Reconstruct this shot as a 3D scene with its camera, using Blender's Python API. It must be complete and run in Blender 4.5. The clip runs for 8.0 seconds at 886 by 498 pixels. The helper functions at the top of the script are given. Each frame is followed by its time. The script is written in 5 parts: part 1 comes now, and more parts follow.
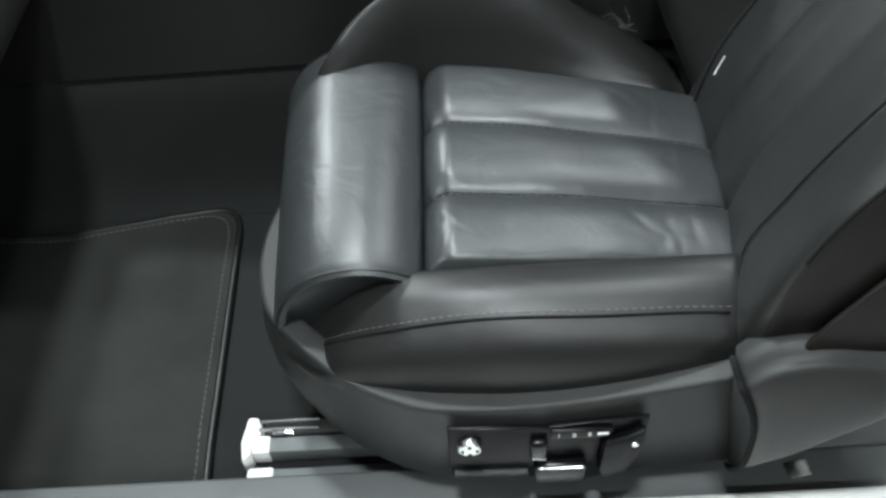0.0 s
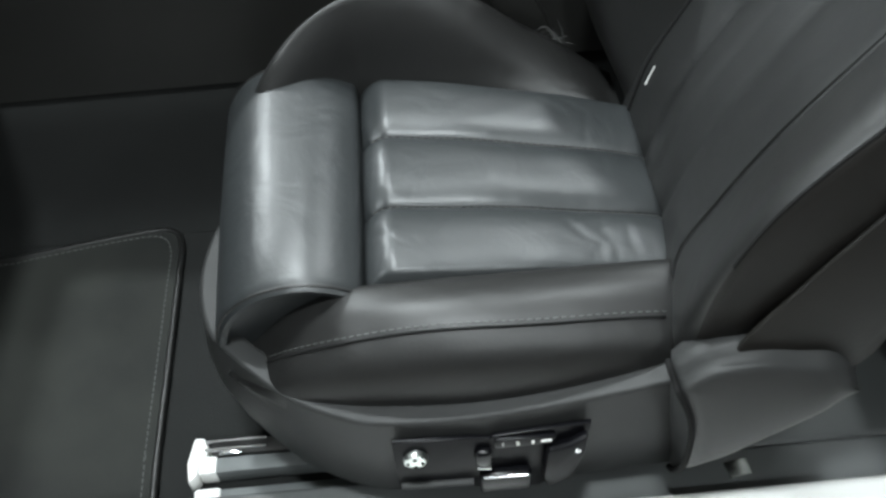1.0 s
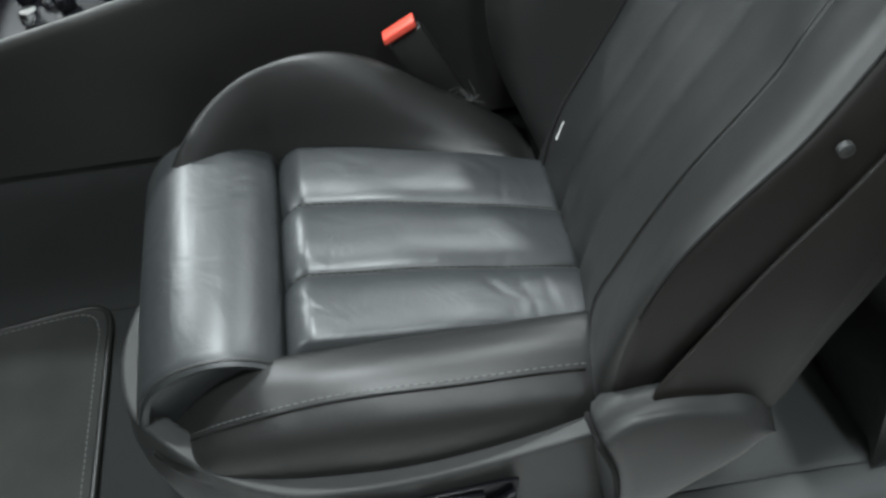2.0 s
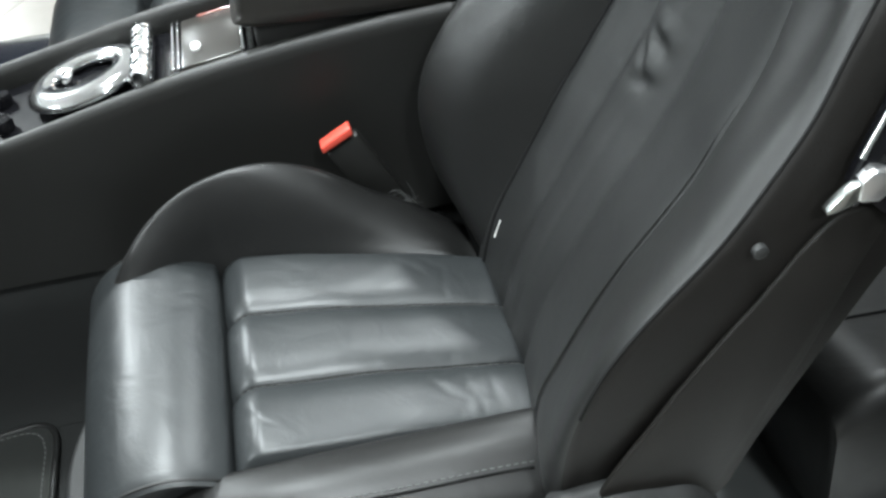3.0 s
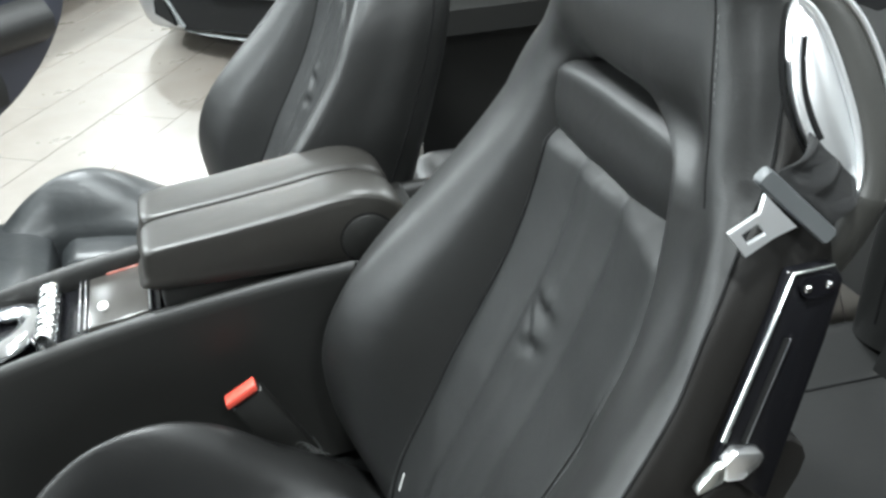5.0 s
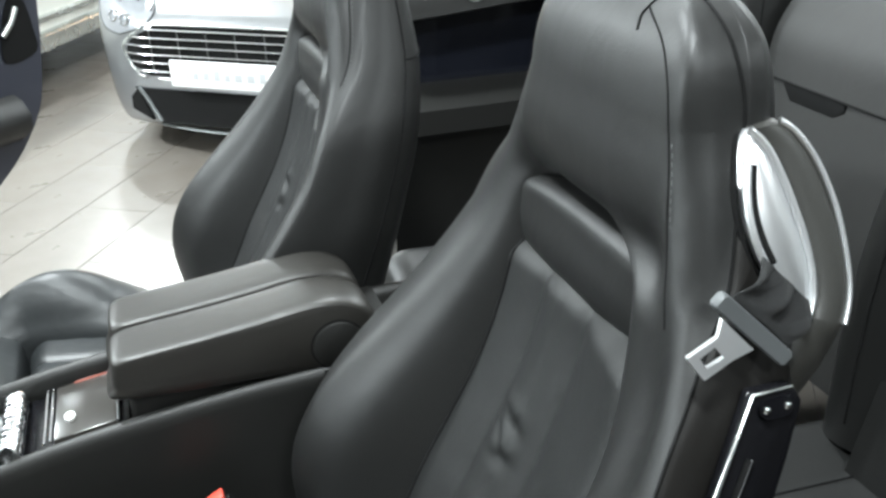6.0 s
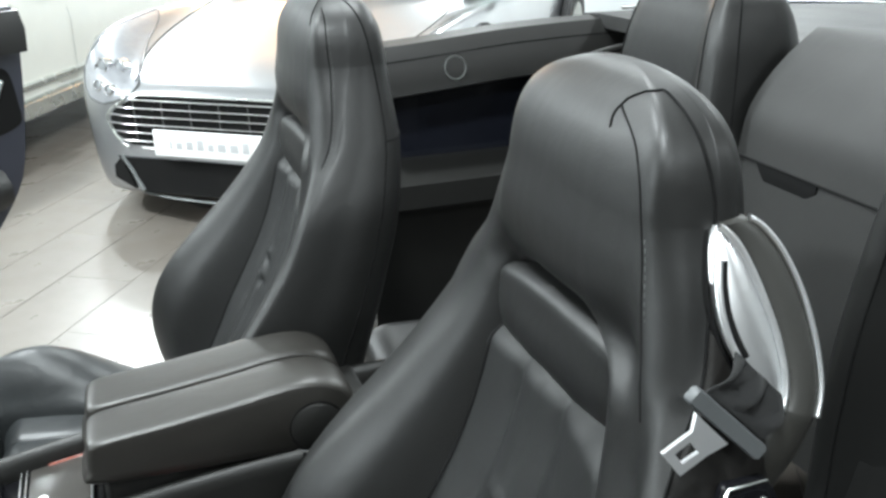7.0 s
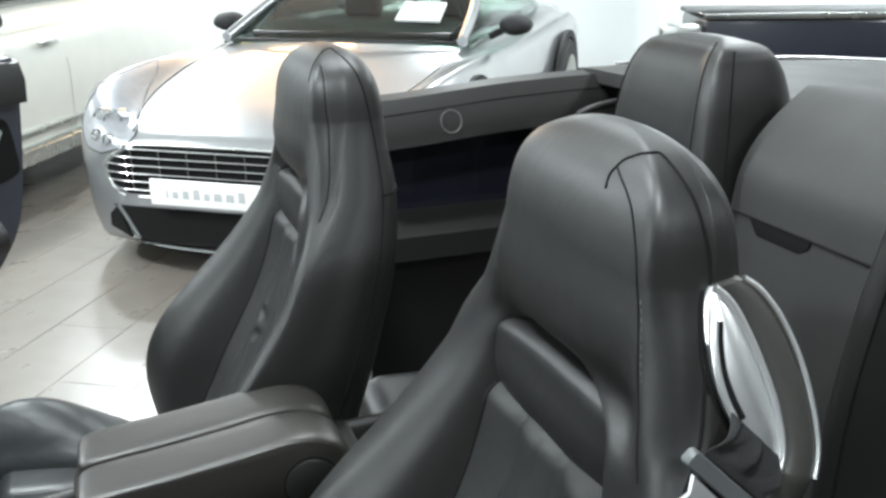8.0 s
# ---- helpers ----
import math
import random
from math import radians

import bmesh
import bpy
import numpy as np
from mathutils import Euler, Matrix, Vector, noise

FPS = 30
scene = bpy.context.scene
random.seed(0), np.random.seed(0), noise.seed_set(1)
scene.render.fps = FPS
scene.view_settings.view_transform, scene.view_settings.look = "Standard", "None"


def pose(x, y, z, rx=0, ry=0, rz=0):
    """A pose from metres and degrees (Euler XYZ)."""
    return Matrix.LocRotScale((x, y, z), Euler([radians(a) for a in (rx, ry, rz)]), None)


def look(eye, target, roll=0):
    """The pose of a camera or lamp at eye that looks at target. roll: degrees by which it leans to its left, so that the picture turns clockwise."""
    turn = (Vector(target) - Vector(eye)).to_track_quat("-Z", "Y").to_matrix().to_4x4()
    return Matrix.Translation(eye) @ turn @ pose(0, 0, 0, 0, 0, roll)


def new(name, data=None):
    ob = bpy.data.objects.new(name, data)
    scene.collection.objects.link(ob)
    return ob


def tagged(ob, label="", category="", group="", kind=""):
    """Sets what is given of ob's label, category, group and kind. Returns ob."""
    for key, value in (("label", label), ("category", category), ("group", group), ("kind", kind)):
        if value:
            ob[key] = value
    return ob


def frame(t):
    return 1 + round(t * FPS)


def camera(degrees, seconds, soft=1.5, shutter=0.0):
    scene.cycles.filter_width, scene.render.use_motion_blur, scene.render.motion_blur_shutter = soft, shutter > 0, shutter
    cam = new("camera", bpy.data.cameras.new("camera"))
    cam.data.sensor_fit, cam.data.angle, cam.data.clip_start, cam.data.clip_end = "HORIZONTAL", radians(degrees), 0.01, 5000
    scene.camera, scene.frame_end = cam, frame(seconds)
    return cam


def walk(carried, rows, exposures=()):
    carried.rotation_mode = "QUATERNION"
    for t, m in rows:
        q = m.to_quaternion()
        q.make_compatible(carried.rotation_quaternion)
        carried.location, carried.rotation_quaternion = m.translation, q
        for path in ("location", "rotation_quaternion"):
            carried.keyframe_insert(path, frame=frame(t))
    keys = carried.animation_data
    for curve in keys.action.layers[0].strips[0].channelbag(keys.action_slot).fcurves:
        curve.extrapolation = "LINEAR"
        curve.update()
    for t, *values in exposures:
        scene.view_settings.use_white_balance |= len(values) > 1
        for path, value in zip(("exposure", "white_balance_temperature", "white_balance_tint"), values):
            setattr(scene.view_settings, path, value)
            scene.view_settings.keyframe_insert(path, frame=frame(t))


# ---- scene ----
cam = camera(51.1, 8.0, soft=2.8)
PATH = [
    (0, (0.093, 0.034, 1.249), (0.01, 1.311, -0.287), -6.4),
    (0.5, (0.099, 0.029, 1.252), (0.055, 1.326, -0.27), -5.8),
    (1, (0.107, 0.03, 1.254), (0.125, 1.322, -0.272), -4.6),
    (2.5, (0.16, 0.034, 1.276), (0.34, 1.448, -0.127), -5.1),
    (3, (0.163, 0.037, 1.294), (0.409, 1.493, -0.054), -4.7),
    (3.5, (0.174, 0.038, 1.307), (0.483, 1.551, 0.036), -3.7),
    (4, (0.179, 0.038, 1.325), (0.548, 1.597, 0.128), -2.9),
    (4.5, (0.184, 0.038, 1.346), (0.615, 1.646, 0.237), -2.4),
    (5, (0.192, 0.039, 1.365), (0.678, 1.694, 0.352), -2.1),
    (6.5, (0.206, 0.04, 1.407), (0.798, 1.78, 0.617), -1.4),
    (7, (0.207, 0.039, 1.418), (0.826, 1.796, 0.688), -1.1),
    (7.5, (0.207, 0.039, 1.424), (0.84, 1.811, 0.744), -1.0),
    (8, (0.204, 0.038, 1.428), (0.848, 1.823, 0.795), -0.7),
]
EXPOSURES = [(0, 0.45), (1.2, 0.45), (2.5, 0.58), (3.5, 0.90), (4.5, 1.05), (5.2, 0.93), (6.5, 0.55), (7.2, 0.4), (8, 0.25)]
walk(cam, [(t, look(eye, target, roll)) for t, eye, target, roll in PATH], EXPOSURES)

# ---- world and light ----
world = bpy.data.worlds.new("world")
scene.world = world
world.use_nodes = True
world.node_tree.nodes["Background"].inputs[0].default_value = (0.75, 0.85, 1.0, 1)
world.node_tree.nodes["Background"].inputs[1].default_value = 0.2


def area_light(name, x, y, z, size, watts, colour=(1.0, 0.97, 0.92)):
    d = bpy.data.lights.new(name, "AREA")
    d.shape, d.size, d.energy, d.color = "DISK", size, watts, colour
    ob = new(name, d)
    ob.matrix_world = pose(x, y, z)
    return ob


def spot_light(name, eye, target, watts, cone, radius=0.04, colour=(1.0, 0.98, 0.95)):
    d = bpy.data.lights.new(name, "SPOT")
    d.energy, d.spot_size, d.spot_blend, d.shadow_soft_size, d.color = watts, radians(cone), 0.25, radius, colour
    ob = new(name, d)
    ob.matrix_world = look(eye, target)
    return ob


CEILING = 3.3
COOL = (0.89, 0.975, 1.0)
# The two lamps at negative y are added to fill the near side.
DOWNLIGHTS = {(-4.4, 0.6): 165, (-2.8, 4.6): 250, (0.6, -1.7): 38, (0.0, 0.15): 60, (-0.48, 1.95): 74, (1.2, 2.5): 42, (3.6, 2.3): 50, (4.4, 5.2): 110, (-2.4, 8.2): 70, (0.2, 8.8): 90, (3.4, 8.2): 110, (3.2, -1.2): 30}
for (lx, ly), watts in DOWNLIGHTS.items():
    area_light("downlight_lamp", lx, ly, CEILING - 0.06, 0.3, watts, COOL)
spot_light("track_spot_lamp", (-0.05, 7.3, 3.15), (-0.15, 4.7, 0.0), 400, 58, 0.06, COOL)

# ---- materials ----


def material(name, colour, rough=0.5, metal=0.0, grain=0.0, grain_scale=400.0, bump=0.0, wear=0.0, wear_scale=6.0, coat=0.0,
             tone=None, transmission=0.0, rough_var=0.0, island=0.0, per_object=0.0):
    """A procedural surface: colour varied by broad wear and fine grain, relief from the grain."""
    m = bpy.data.materials.new(name)
    m.use_nodes = True
    nt = m.node_tree
    b = nt.nodes["Principled BSDF"]
    b.inputs["Roughness"].default_value = rough
    b.inputs["Metallic"].default_value = metal
    b.inputs["Coat Weight"].default_value = coat
    b.inputs["Coat Roughness"].default_value = 0.06
    b.inputs["Transmission Weight"].default_value = transmission
    b.inputs["Base Color"].default_value = (*colour, 1)
    tc = nt.nodes.new("ShaderNodeTexCoord")
    big = nt.nodes.new("ShaderNodeTexNoise")
    big.inputs["Scale"].default_value, big.inputs["Detail"].default_value = wear_scale, 5
    nt.links.new(tc.outputs["Object"], big.inputs["Vector"])
    fine = nt.nodes.new("ShaderNodeTexNoise")
    fine.inputs["Scale"].default_value, fine.inputs["Detail"].default_value = grain_scale, 3
    nt.links.new(tc.outputs["Object"], fine.inputs["Vector"])
    if wear or grain or per_object:
        other = tone or tuple(c * 0.6 for c in colour)
        mix = nt.nodes.new("ShaderNodeMix")
        mix.data_type = "RGBA"
        mix.inputs[6].default_value, mix.inputs[7].default_value = (*colour, 1), (*other, 1)
        ad = nt.nodes.new("ShaderNodeMath")
        ad.operation = "MULTIPLY_ADD"
        ramp = nt.nodes.new("ShaderNodeMapRange")
        ramp.inputs[1].default_value, ramp.inputs[2].default_value = 0.35, 0.7
        ramp.inputs[3].default_value, ramp.inputs[4].default_value = 0, wear
        nt.links.new(big.outputs["Fac"], ramp.inputs[0])
        ad.inputs[1].default_value = grain
        nt.links.new(fine.outputs["Fac"], ad.inputs[0])
        nt.links.new(ramp.outputs[0], ad.inputs[2])
        last = ad.outputs[0]
        if per_object:
            info = nt.nodes.new("ShaderNodeObjectInfo")
            more = nt.nodes.new("ShaderNodeMath")
            more.operation = "MULTIPLY_ADD"
            more.inputs[1].default_value = per_object
            nt.links.new(info.outputs["Random"], more.inputs[0])
            nt.links.new(last, more.inputs[2])
            last = more.outputs[0]
        nt.links.new(last, mix.inputs[0])
        nt.links.new(mix.outputs[2], b.inputs["Base Color"])
    if rough_var:
        mr = nt.nodes.new("ShaderNodeMapRange")
        mr.inputs[3].default_value, mr.inputs[4].default_value = rough - rough_var, rough + rough_var
        nt.links.new(big.outputs["Fac"], mr.inputs[0])
        nt.links.new(mr.outputs[0], b.inputs["Roughness"])
    if bump:
        bp = nt.nodes.new("ShaderNodeBump")
        bp.inputs["Strength"].default_value, bp.inputs["Distance"].default_value = bump, 0.002
        nt.links.new(fine.outputs["Fac"], bp.inputs["Height"])
        nt.links.new(bp.outputs[0], b.inputs["Normal"])
    return m


def leather(name, colour, rough, crease=0.25):
    """Grained hide: fine pebble grain, soft creases, uneven polish."""
    m = material(name, colour, rough, grain=0.25, grain_scale=700, wear=0.5, wear_scale=7, rough_var=0.07)
    nt = m.node_tree
    b = nt.nodes["Principled BSDF"]
    tc = nt.nodes.new("ShaderNodeTexCoord")
    vor = nt.nodes.new("ShaderNodeTexVoronoi")
    vor.inputs["Scale"].default_value = 650
    nt.links.new(tc.outputs["Object"], vor.inputs["Vector"])
    soft = nt.nodes.new("ShaderNodeTexNoise")
    soft.inputs["Scale"].default_value, soft.inputs["Detail"].default_value, soft.inputs["Distortion"].default_value = 16, 4, 1.2
    nt.links.new(tc.outputs["Object"], soft.inputs["Vector"])
    b1, b2 = nt.nodes.new("ShaderNodeBump"), nt.nodes.new("ShaderNodeBump")
    b1.inputs["Strength"].default_value, b1.inputs["Distance"].default_value = 0.10, 0.001
    b2.inputs["Strength"].default_value, b2.inputs["Distance"].default_value = crease, 0.004
    nt.links.new(vor.outputs["Distance"], b1.inputs["Height"])
    nt.links.new(soft.outputs["Fac"], b2.inputs["Height"])
    nt.links.new(b2.outputs[0], b1.inputs["Normal"])
    nt.links.new(b1.outputs[0], b.inputs["Normal"])
    return m


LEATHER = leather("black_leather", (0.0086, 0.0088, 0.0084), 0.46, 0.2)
PANEL = leather("worn_panel_leather", (0.0096, 0.0101, 0.0099), 0.53, 0.25)
PANEL.node_tree.nodes["Principled BSDF"].inputs["Specular IOR Level"].default_value = 0.38
DECK = leather("tonneau_vinyl", (0.016, 0.016, 0.0152), 0.58, 0.2)
ARMLEATHER = leather("armrest_leather", (0.023, 0.0215, 0.019), 0.40, 0.12)
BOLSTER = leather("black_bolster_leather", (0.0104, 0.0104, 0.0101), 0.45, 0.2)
# Worn leather, lightened further to hold reflections on cushion, roll and far bolsters.
LEATHER_SEAT = leather("black_leather_worn_lit", (0.0235, 0.0262, 0.0273), 0.39, 0.35)
# Pale grey on the dash stands in for reflections on the windscreen.
GREYDASH = material("dash_screen_reflection", (0.10, 0.115, 0.105), 0.5, grain=0.3, wear=0.3)
TRIM = leather("black_trim", (0.011, 0.011, 0.010), 0.48, 0.1)
OUTERCOVER = leather("charcoal_brown_trim", (0.0105, 0.0096, 0.0083), 0.58, 0.1)
SIDECOVER = leather("brown_black_trim", (0.0085, 0.0076, 0.0066), 0.58, 0.1)
PLASTIC = material("charcoal_plastic", (0.029, 0.0297, 0.0295), 0.48, grain=0.3, grain_scale=900, bump=0.2, wear=0.3)
PANELBLACK = material("black_switch_panel", (0.004, 0.004, 0.005), 0.30, wear=0.2)
PANELBLACK.node_tree.nodes["Principled BSDF"].inputs["Specular IOR Level"].default_value = 0.08
GLOSS = material("gloss_black_plastic", (0.005, 0.005, 0.006), 0.22, wear=0.2, rough_var=0.05)
GLOSS.node_tree.nodes["Principled BSDF"].inputs["Specular IOR Level"].default_value = 0.2
CARPET = material("charcoal_carpet", (0.0105, 0.0118, 0.0112), 0.95, grain=0.7, grain_scale=900, bump=1.0, wear=0.5, wear_scale=9)
# Strong mottling puts the mat's lit patches into its colour, besides pile nap.
MATPILE = material("dark_mat_pile", (0.027, 0.0295, 0.025), 0.95, grain=0.7, grain_scale=900, bump=1.0, wear=1.0, wear_scale=5, tone=(0.010, 0.011, 0.010))
# Near-black for seams; in slots, recesses and vents it stands in for shade.
SEAM = material("seam_shadow", (0.005, 0.005, 0.005), 0.9)
SEAM.node_tree.nodes["Principled BSDF"].inputs["Specular IOR Level"].default_value = 0.2
THREAD = material("grey_thread", (0.095, 0.098, 0.096), 0.7, grain=0.4, grain_scale=1500)
CHROME = material("chrome", (0.82, 0.83, 0.84), 0.10, 1.0, wear=0.2, rough_var=0.04)
SATIN = material("satin_silver", (0.62, 0.65, 0.63), 0.28, 1.0, wear=0.2, rough_var=0.06)
SILLGREY = material("grey_sill_plastic", (0.085, 0.09, 0.09), 0.55, grain=0.3, grain_scale=800, bump=0.2, wear=0.3)
GRIPGREY = material("dark_grey_plastic", (0.07, 0.075, 0.078), 0.45, grain=0.2, wear=0.3, wear_scale=30)
GREYMETAL = material("grey_painted_metal", (0.13, 0.14, 0.14), 0.45, wear=0.3, wear_scale=30)
STEEL = material("dark_steel", (0.12, 0.12, 0.12), 0.35, 0.8, wear=0.4)
WHITEPL = material("white_plastic", (0.8, 0.8, 0.78), 0.45, wear=0.15, wear_scale=20)
# Colour of the small red reflections in the console.
REDSHEEN = material("red_reflection", (0.22, 0.05, 0.03), 0.25, wear=0.4, wear_scale=40, coat=1.0)
# Brown-grey holds the reflections of the gloss button panel in its colour.
BUTTONGREY = material("lacquer_brown_reflection", (0.03, 0.0275, 0.0245), 0.28, wear=0.3)
RED = material("red_plastic", (0.75, 0.09, 0.06), 0.4, wear=0.2, wear_scale=30)
WEB = material("black_webbing", (0.009, 0.0093, 0.0097), 0.55, grain=0.8, grain_scale=1800, bump=0.8, wear=0.2)
TREAD = material("brushed_tread_plate", (0.78, 0.78, 0.76), 0.4, 0.15, grain=0.2, grain_scale=500, wear=0.3)
ARCHGREY = leather("black_grey_arch", (0.038, 0.0375, 0.034), 0.42, 0.05)
BRIGHT = material("bright_satin_metal", (0.90, 0.91, 0.92), 0.34, 1.0, wear=0.15, rough_var=0.05)
PAINT = material("dark_blue_paint", (0.012, 0.014, 0.022), 0.25, 0.2, wear=0.2, coat=1.0)
SILVERCAR = material("silver_car_paint", (0.36, 0.37, 0.38), 0.32, 0.75, grain=0.15, grain_scale=2500, wear=0.1, coat=1.0)
WHITECAR = material("white_car_paint", (0.80, 0.80, 0.74), 0.35, wear=0.1, coat=0.8)
DARKLENS = material("dark_lamp_glass", (0.20, 0.21, 0.22), 0.15, 0.3, wear=0.2, coat=1.0)
GLASS = material("tinted_glass", (0.05, 0.07, 0.065), 0.04, wear=0.2, coat=1.0)
CLEAR = bpy.data.materials.new("green_tinted_screen")
CLEAR.use_nodes = True
cn = CLEAR.node_tree
pane_t, pane_g, pane_m, pane_f = (cn.nodes.new(k) for k in ("ShaderNodeBsdfTransparent", "ShaderNodeBsdfGlossy", "ShaderNodeMixShader", "ShaderNodeFresnel"))
pane_t.inputs[0].default_value = (0.74, 0.86, 0.80, 1)
pane_g.inputs["Roughness"].default_value = 0.03
pane_f.inputs["IOR"].default_value = 1.5
cn.links.new(pane_f.outputs[0], pane_m.inputs[0])
cn.links.new(pane_t.outputs[0], pane_m.inputs[1])
cn.links.new(pane_g.outputs[0], pane_m.inputs[2])
cn.links.new(pane_m.outputs[0], cn.nodes["Material Output"].inputs[0])
RUBBER = material("black_rubber", (0.02, 0.02, 0.021), 0.75, wear=0.4, bump=0.2)
LENS = material("headlamp_lens", (0.30, 0.31, 0.33), 0.32, 0.3, wear=0.3, wear_scale=25, coat=0.6)
PLATE = material("white_plate", (0.85, 0.85, 0.84), 0.3, wear=0.1)
PRINT = material("grey_print", (0.42, 0.43, 0.44), 0.5, wear=0.1)
PAPER = material("white_paper", (0.85, 0.86, 0.85), 0.7, wear=0.1)
DARKWALL = material("fill_cut_grey_paint", (0.17, 0.172, 0.175), 0.8, grain=0.1, wear=0.2, wear_scale=2)
WALLMAT = material("white_wall_paint", (0.80, 0.83, 0.84), 0.8, grain=0.1, grain_scale=200, bump=0.1, wear=0.12, wear_scale=2)
CEILMAT = material("ceiling_paint", (0.66, 0.66, 0.66), 0.85, wear=0.1, wear_scale=2)
TILE = material("grey_stone_tile", (0.165, 0.150, 0.133), 0.30, grain=0.25, grain_scale=60, wear=0.7, wear_scale=5, tone=(0.13, 0.114, 0.098),
                rough_var=0.1, per_object=0.35, bump=0.05)
GROUT = material("grey_grout", (0.23, 0.215, 0.195), 0.8, grain=0.3, wear=0.4)
for matte in (PLASTIC, OUTERCOVER, SIDECOVER):
    matte.node_tree.nodes["Principled BSDF"].inputs["Specular IOR Level"].default_value = 0.28
LAMP = bpy.data.materials.new("lamp_glow")
LAMP.use_nodes = True
LAMP.node_tree.nodes["Principled BSDF"].inputs["Emission Color"].default_value = (1, 0.97, 0.92, 1)
LAMP.node_tree.nodes["Principled BSDF"].inputs["Emission Strength"].default_value = 12

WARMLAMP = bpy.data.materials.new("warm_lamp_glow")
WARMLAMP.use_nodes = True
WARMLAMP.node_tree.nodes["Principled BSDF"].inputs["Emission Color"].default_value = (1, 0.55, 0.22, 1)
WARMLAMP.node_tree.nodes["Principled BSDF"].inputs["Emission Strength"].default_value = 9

# ---- mesh helpers ----


def lerp(a, b, t):
    return a + (b - a) * t


def spline(xs, ys):
    """A smooth curve through the given values, as a function."""
    xs, ys = np.array(xs, float), np.array(ys, float)
    tang = np.gradient(ys, xs)

    def f(x):
        x = min(max(x, xs[0]), xs[-1])
        i = min(int(np.searchsorted(xs, x, "right")) - 1, len(xs) - 2)
        h = xs[i + 1] - xs[i]
        t = (x - xs[i]) / h
        return float((2 * t ** 3 - 3 * t * t + 1) * ys[i] + (t ** 3 - 2 * t * t + t) * h * tang[i]
                     + (3 * t * t - 2 * t ** 3) * ys[i + 1] + (t ** 3 - t * t) * h * tang[i + 1])
    return f


def smooth_loop(pts, n=4, closed=True):
    """Catmull-Rom through the points."""
    pts = [Vector(p) for p in pts]
    k, out = len(pts), []
    for i in range(k if closed else k - 1):
        p0, p1, p2, p3 = (pts[(i + j) % k] if closed else pts[min(max(i + j, 0), k - 1)] for j in (-1, 0, 1, 2))
        for s in range(n):
            t = s / n
            out.append(0.5 * (2 * p1 + (p2 - p0) * t + (2 * p0 - 5 * p1 + 4 * p2 - p3) * t * t + (3 * p1 - p0 - 3 * p2 + p3) * t ** 3))
    if not closed:
        out.append(pts[-1])
    return out


def mesh_of(verts, faces, smooth=40):
    me = bpy.data.meshes.new("mesh")
    me.from_pydata([tuple(v) for v in verts], [], faces)
    bm = bmesh.new()
    bm.from_mesh(me)
    bmesh.ops.recalc_face_normals(bm, faces=bm.faces)
    bm.to_mesh(me)
    bm.free()
    finish(me, smooth)
    return me


def finish(me, smooth=40):
    me.polygons.foreach_set("use_smooth", [True] * len(me.polygons))
    me.set_sharp_from_angle(angle=radians(smooth))


def loft(rings, caps=True, smooth=50, closed=True):
    n = len(rings[0])
    verts = [v for r in rings for v in r]
    faces = []
    for i in range(len(rings) - 1):
        for j in range(n if closed else n - 1):
            a, b = i * n + j, i * n + (j + 1) % n
            faces.append((a, b, b + n, a + n))
    if caps:
        faces += [tuple(range(n)), tuple(range((len(rings) - 1) * n, len(rings) * n))]
    return mesh_of(verts, faces, smooth)


def sheet(f, nu, nv, thick=0.0, smooth=60):
    """A surface f(u, v), u and v from 0 to 1, closed behind by its own border moved by thick (a vector)."""
    verts = [Vector(f(i / nu, j / nv)) for i in range(nu + 1) for j in range(nv + 1)]
    w = nv + 1
    faces = [(i * w + j, i * w + j + 1, (i + 1) * w + j + 1, (i + 1) * w + j) for i in range(nu) for j in range(nv)]
    if thick:
        ring = ([i * w for i in range(nu)] + [nu * w + j for j in range(nv)] + [i * w + nv for i in range(nu, 0, -1)] + [j for j in range(nv, 0, -1)])
        base = len(verts)
        verts += [verts[k] + Vector(thick) for k in ring]
        m = len(ring)
        faces += [(ring[k], ring[(k + 1) % m], base + (k + 1) % m, base + k) for k in range(m)]
        faces.append(tuple(base + k for k in range(m)))
    return mesh_of(verts, faces, smooth)


def tube(path, r, n=8, smooth=60, squash=1.0):
    """A round bar along a path; its frame is carried along, so that it never twists."""
    path = [Vector(p) for p in path]
    rings, up = [], None
    for i, p in enumerate(path):
        d = (path[min(i + 1, len(path) - 1)] - path[max(i - 1, 0)]).normalized()
        if up is None:
            side = d.cross(Vector((0, 0, 1)) if abs(d.z) < 0.9 else Vector((0, 1, 0))).normalized()
        else:
            side = d.cross(up).normalized()
        up = side.cross(d)
        rr = r(i / (len(path) - 1)) if callable(r) else r
        rings.append([p + rr * (math.cos(2 * math.pi * k / n) * side + squash * math.sin(2 * math.pi * k / n) * up) for k in range(n)])
    return loft(rings, True, smooth)


def rbox(x0, x1, y0, y1, z0, z1, r=0.005, seg=2):
    bm = bmesh.new()
    bmesh.ops.create_cube(bm, size=1, matrix=Matrix.LocRotScale(((x0 + x1) / 2, (y0 + y1) / 2, (z0 + z1) / 2), None, (x1 - x0, y1 - y0, z1 - z0)))
    if r:
        bmesh.ops.bevel(bm, geom=bm.edges[:], offset=r, segments=seg, profile=0.5, affect="EDGES")
    me = bpy.data.meshes.new("mesh")
    bm.to_mesh(me)
    bm.free()
    finish(me, 45)
    return me


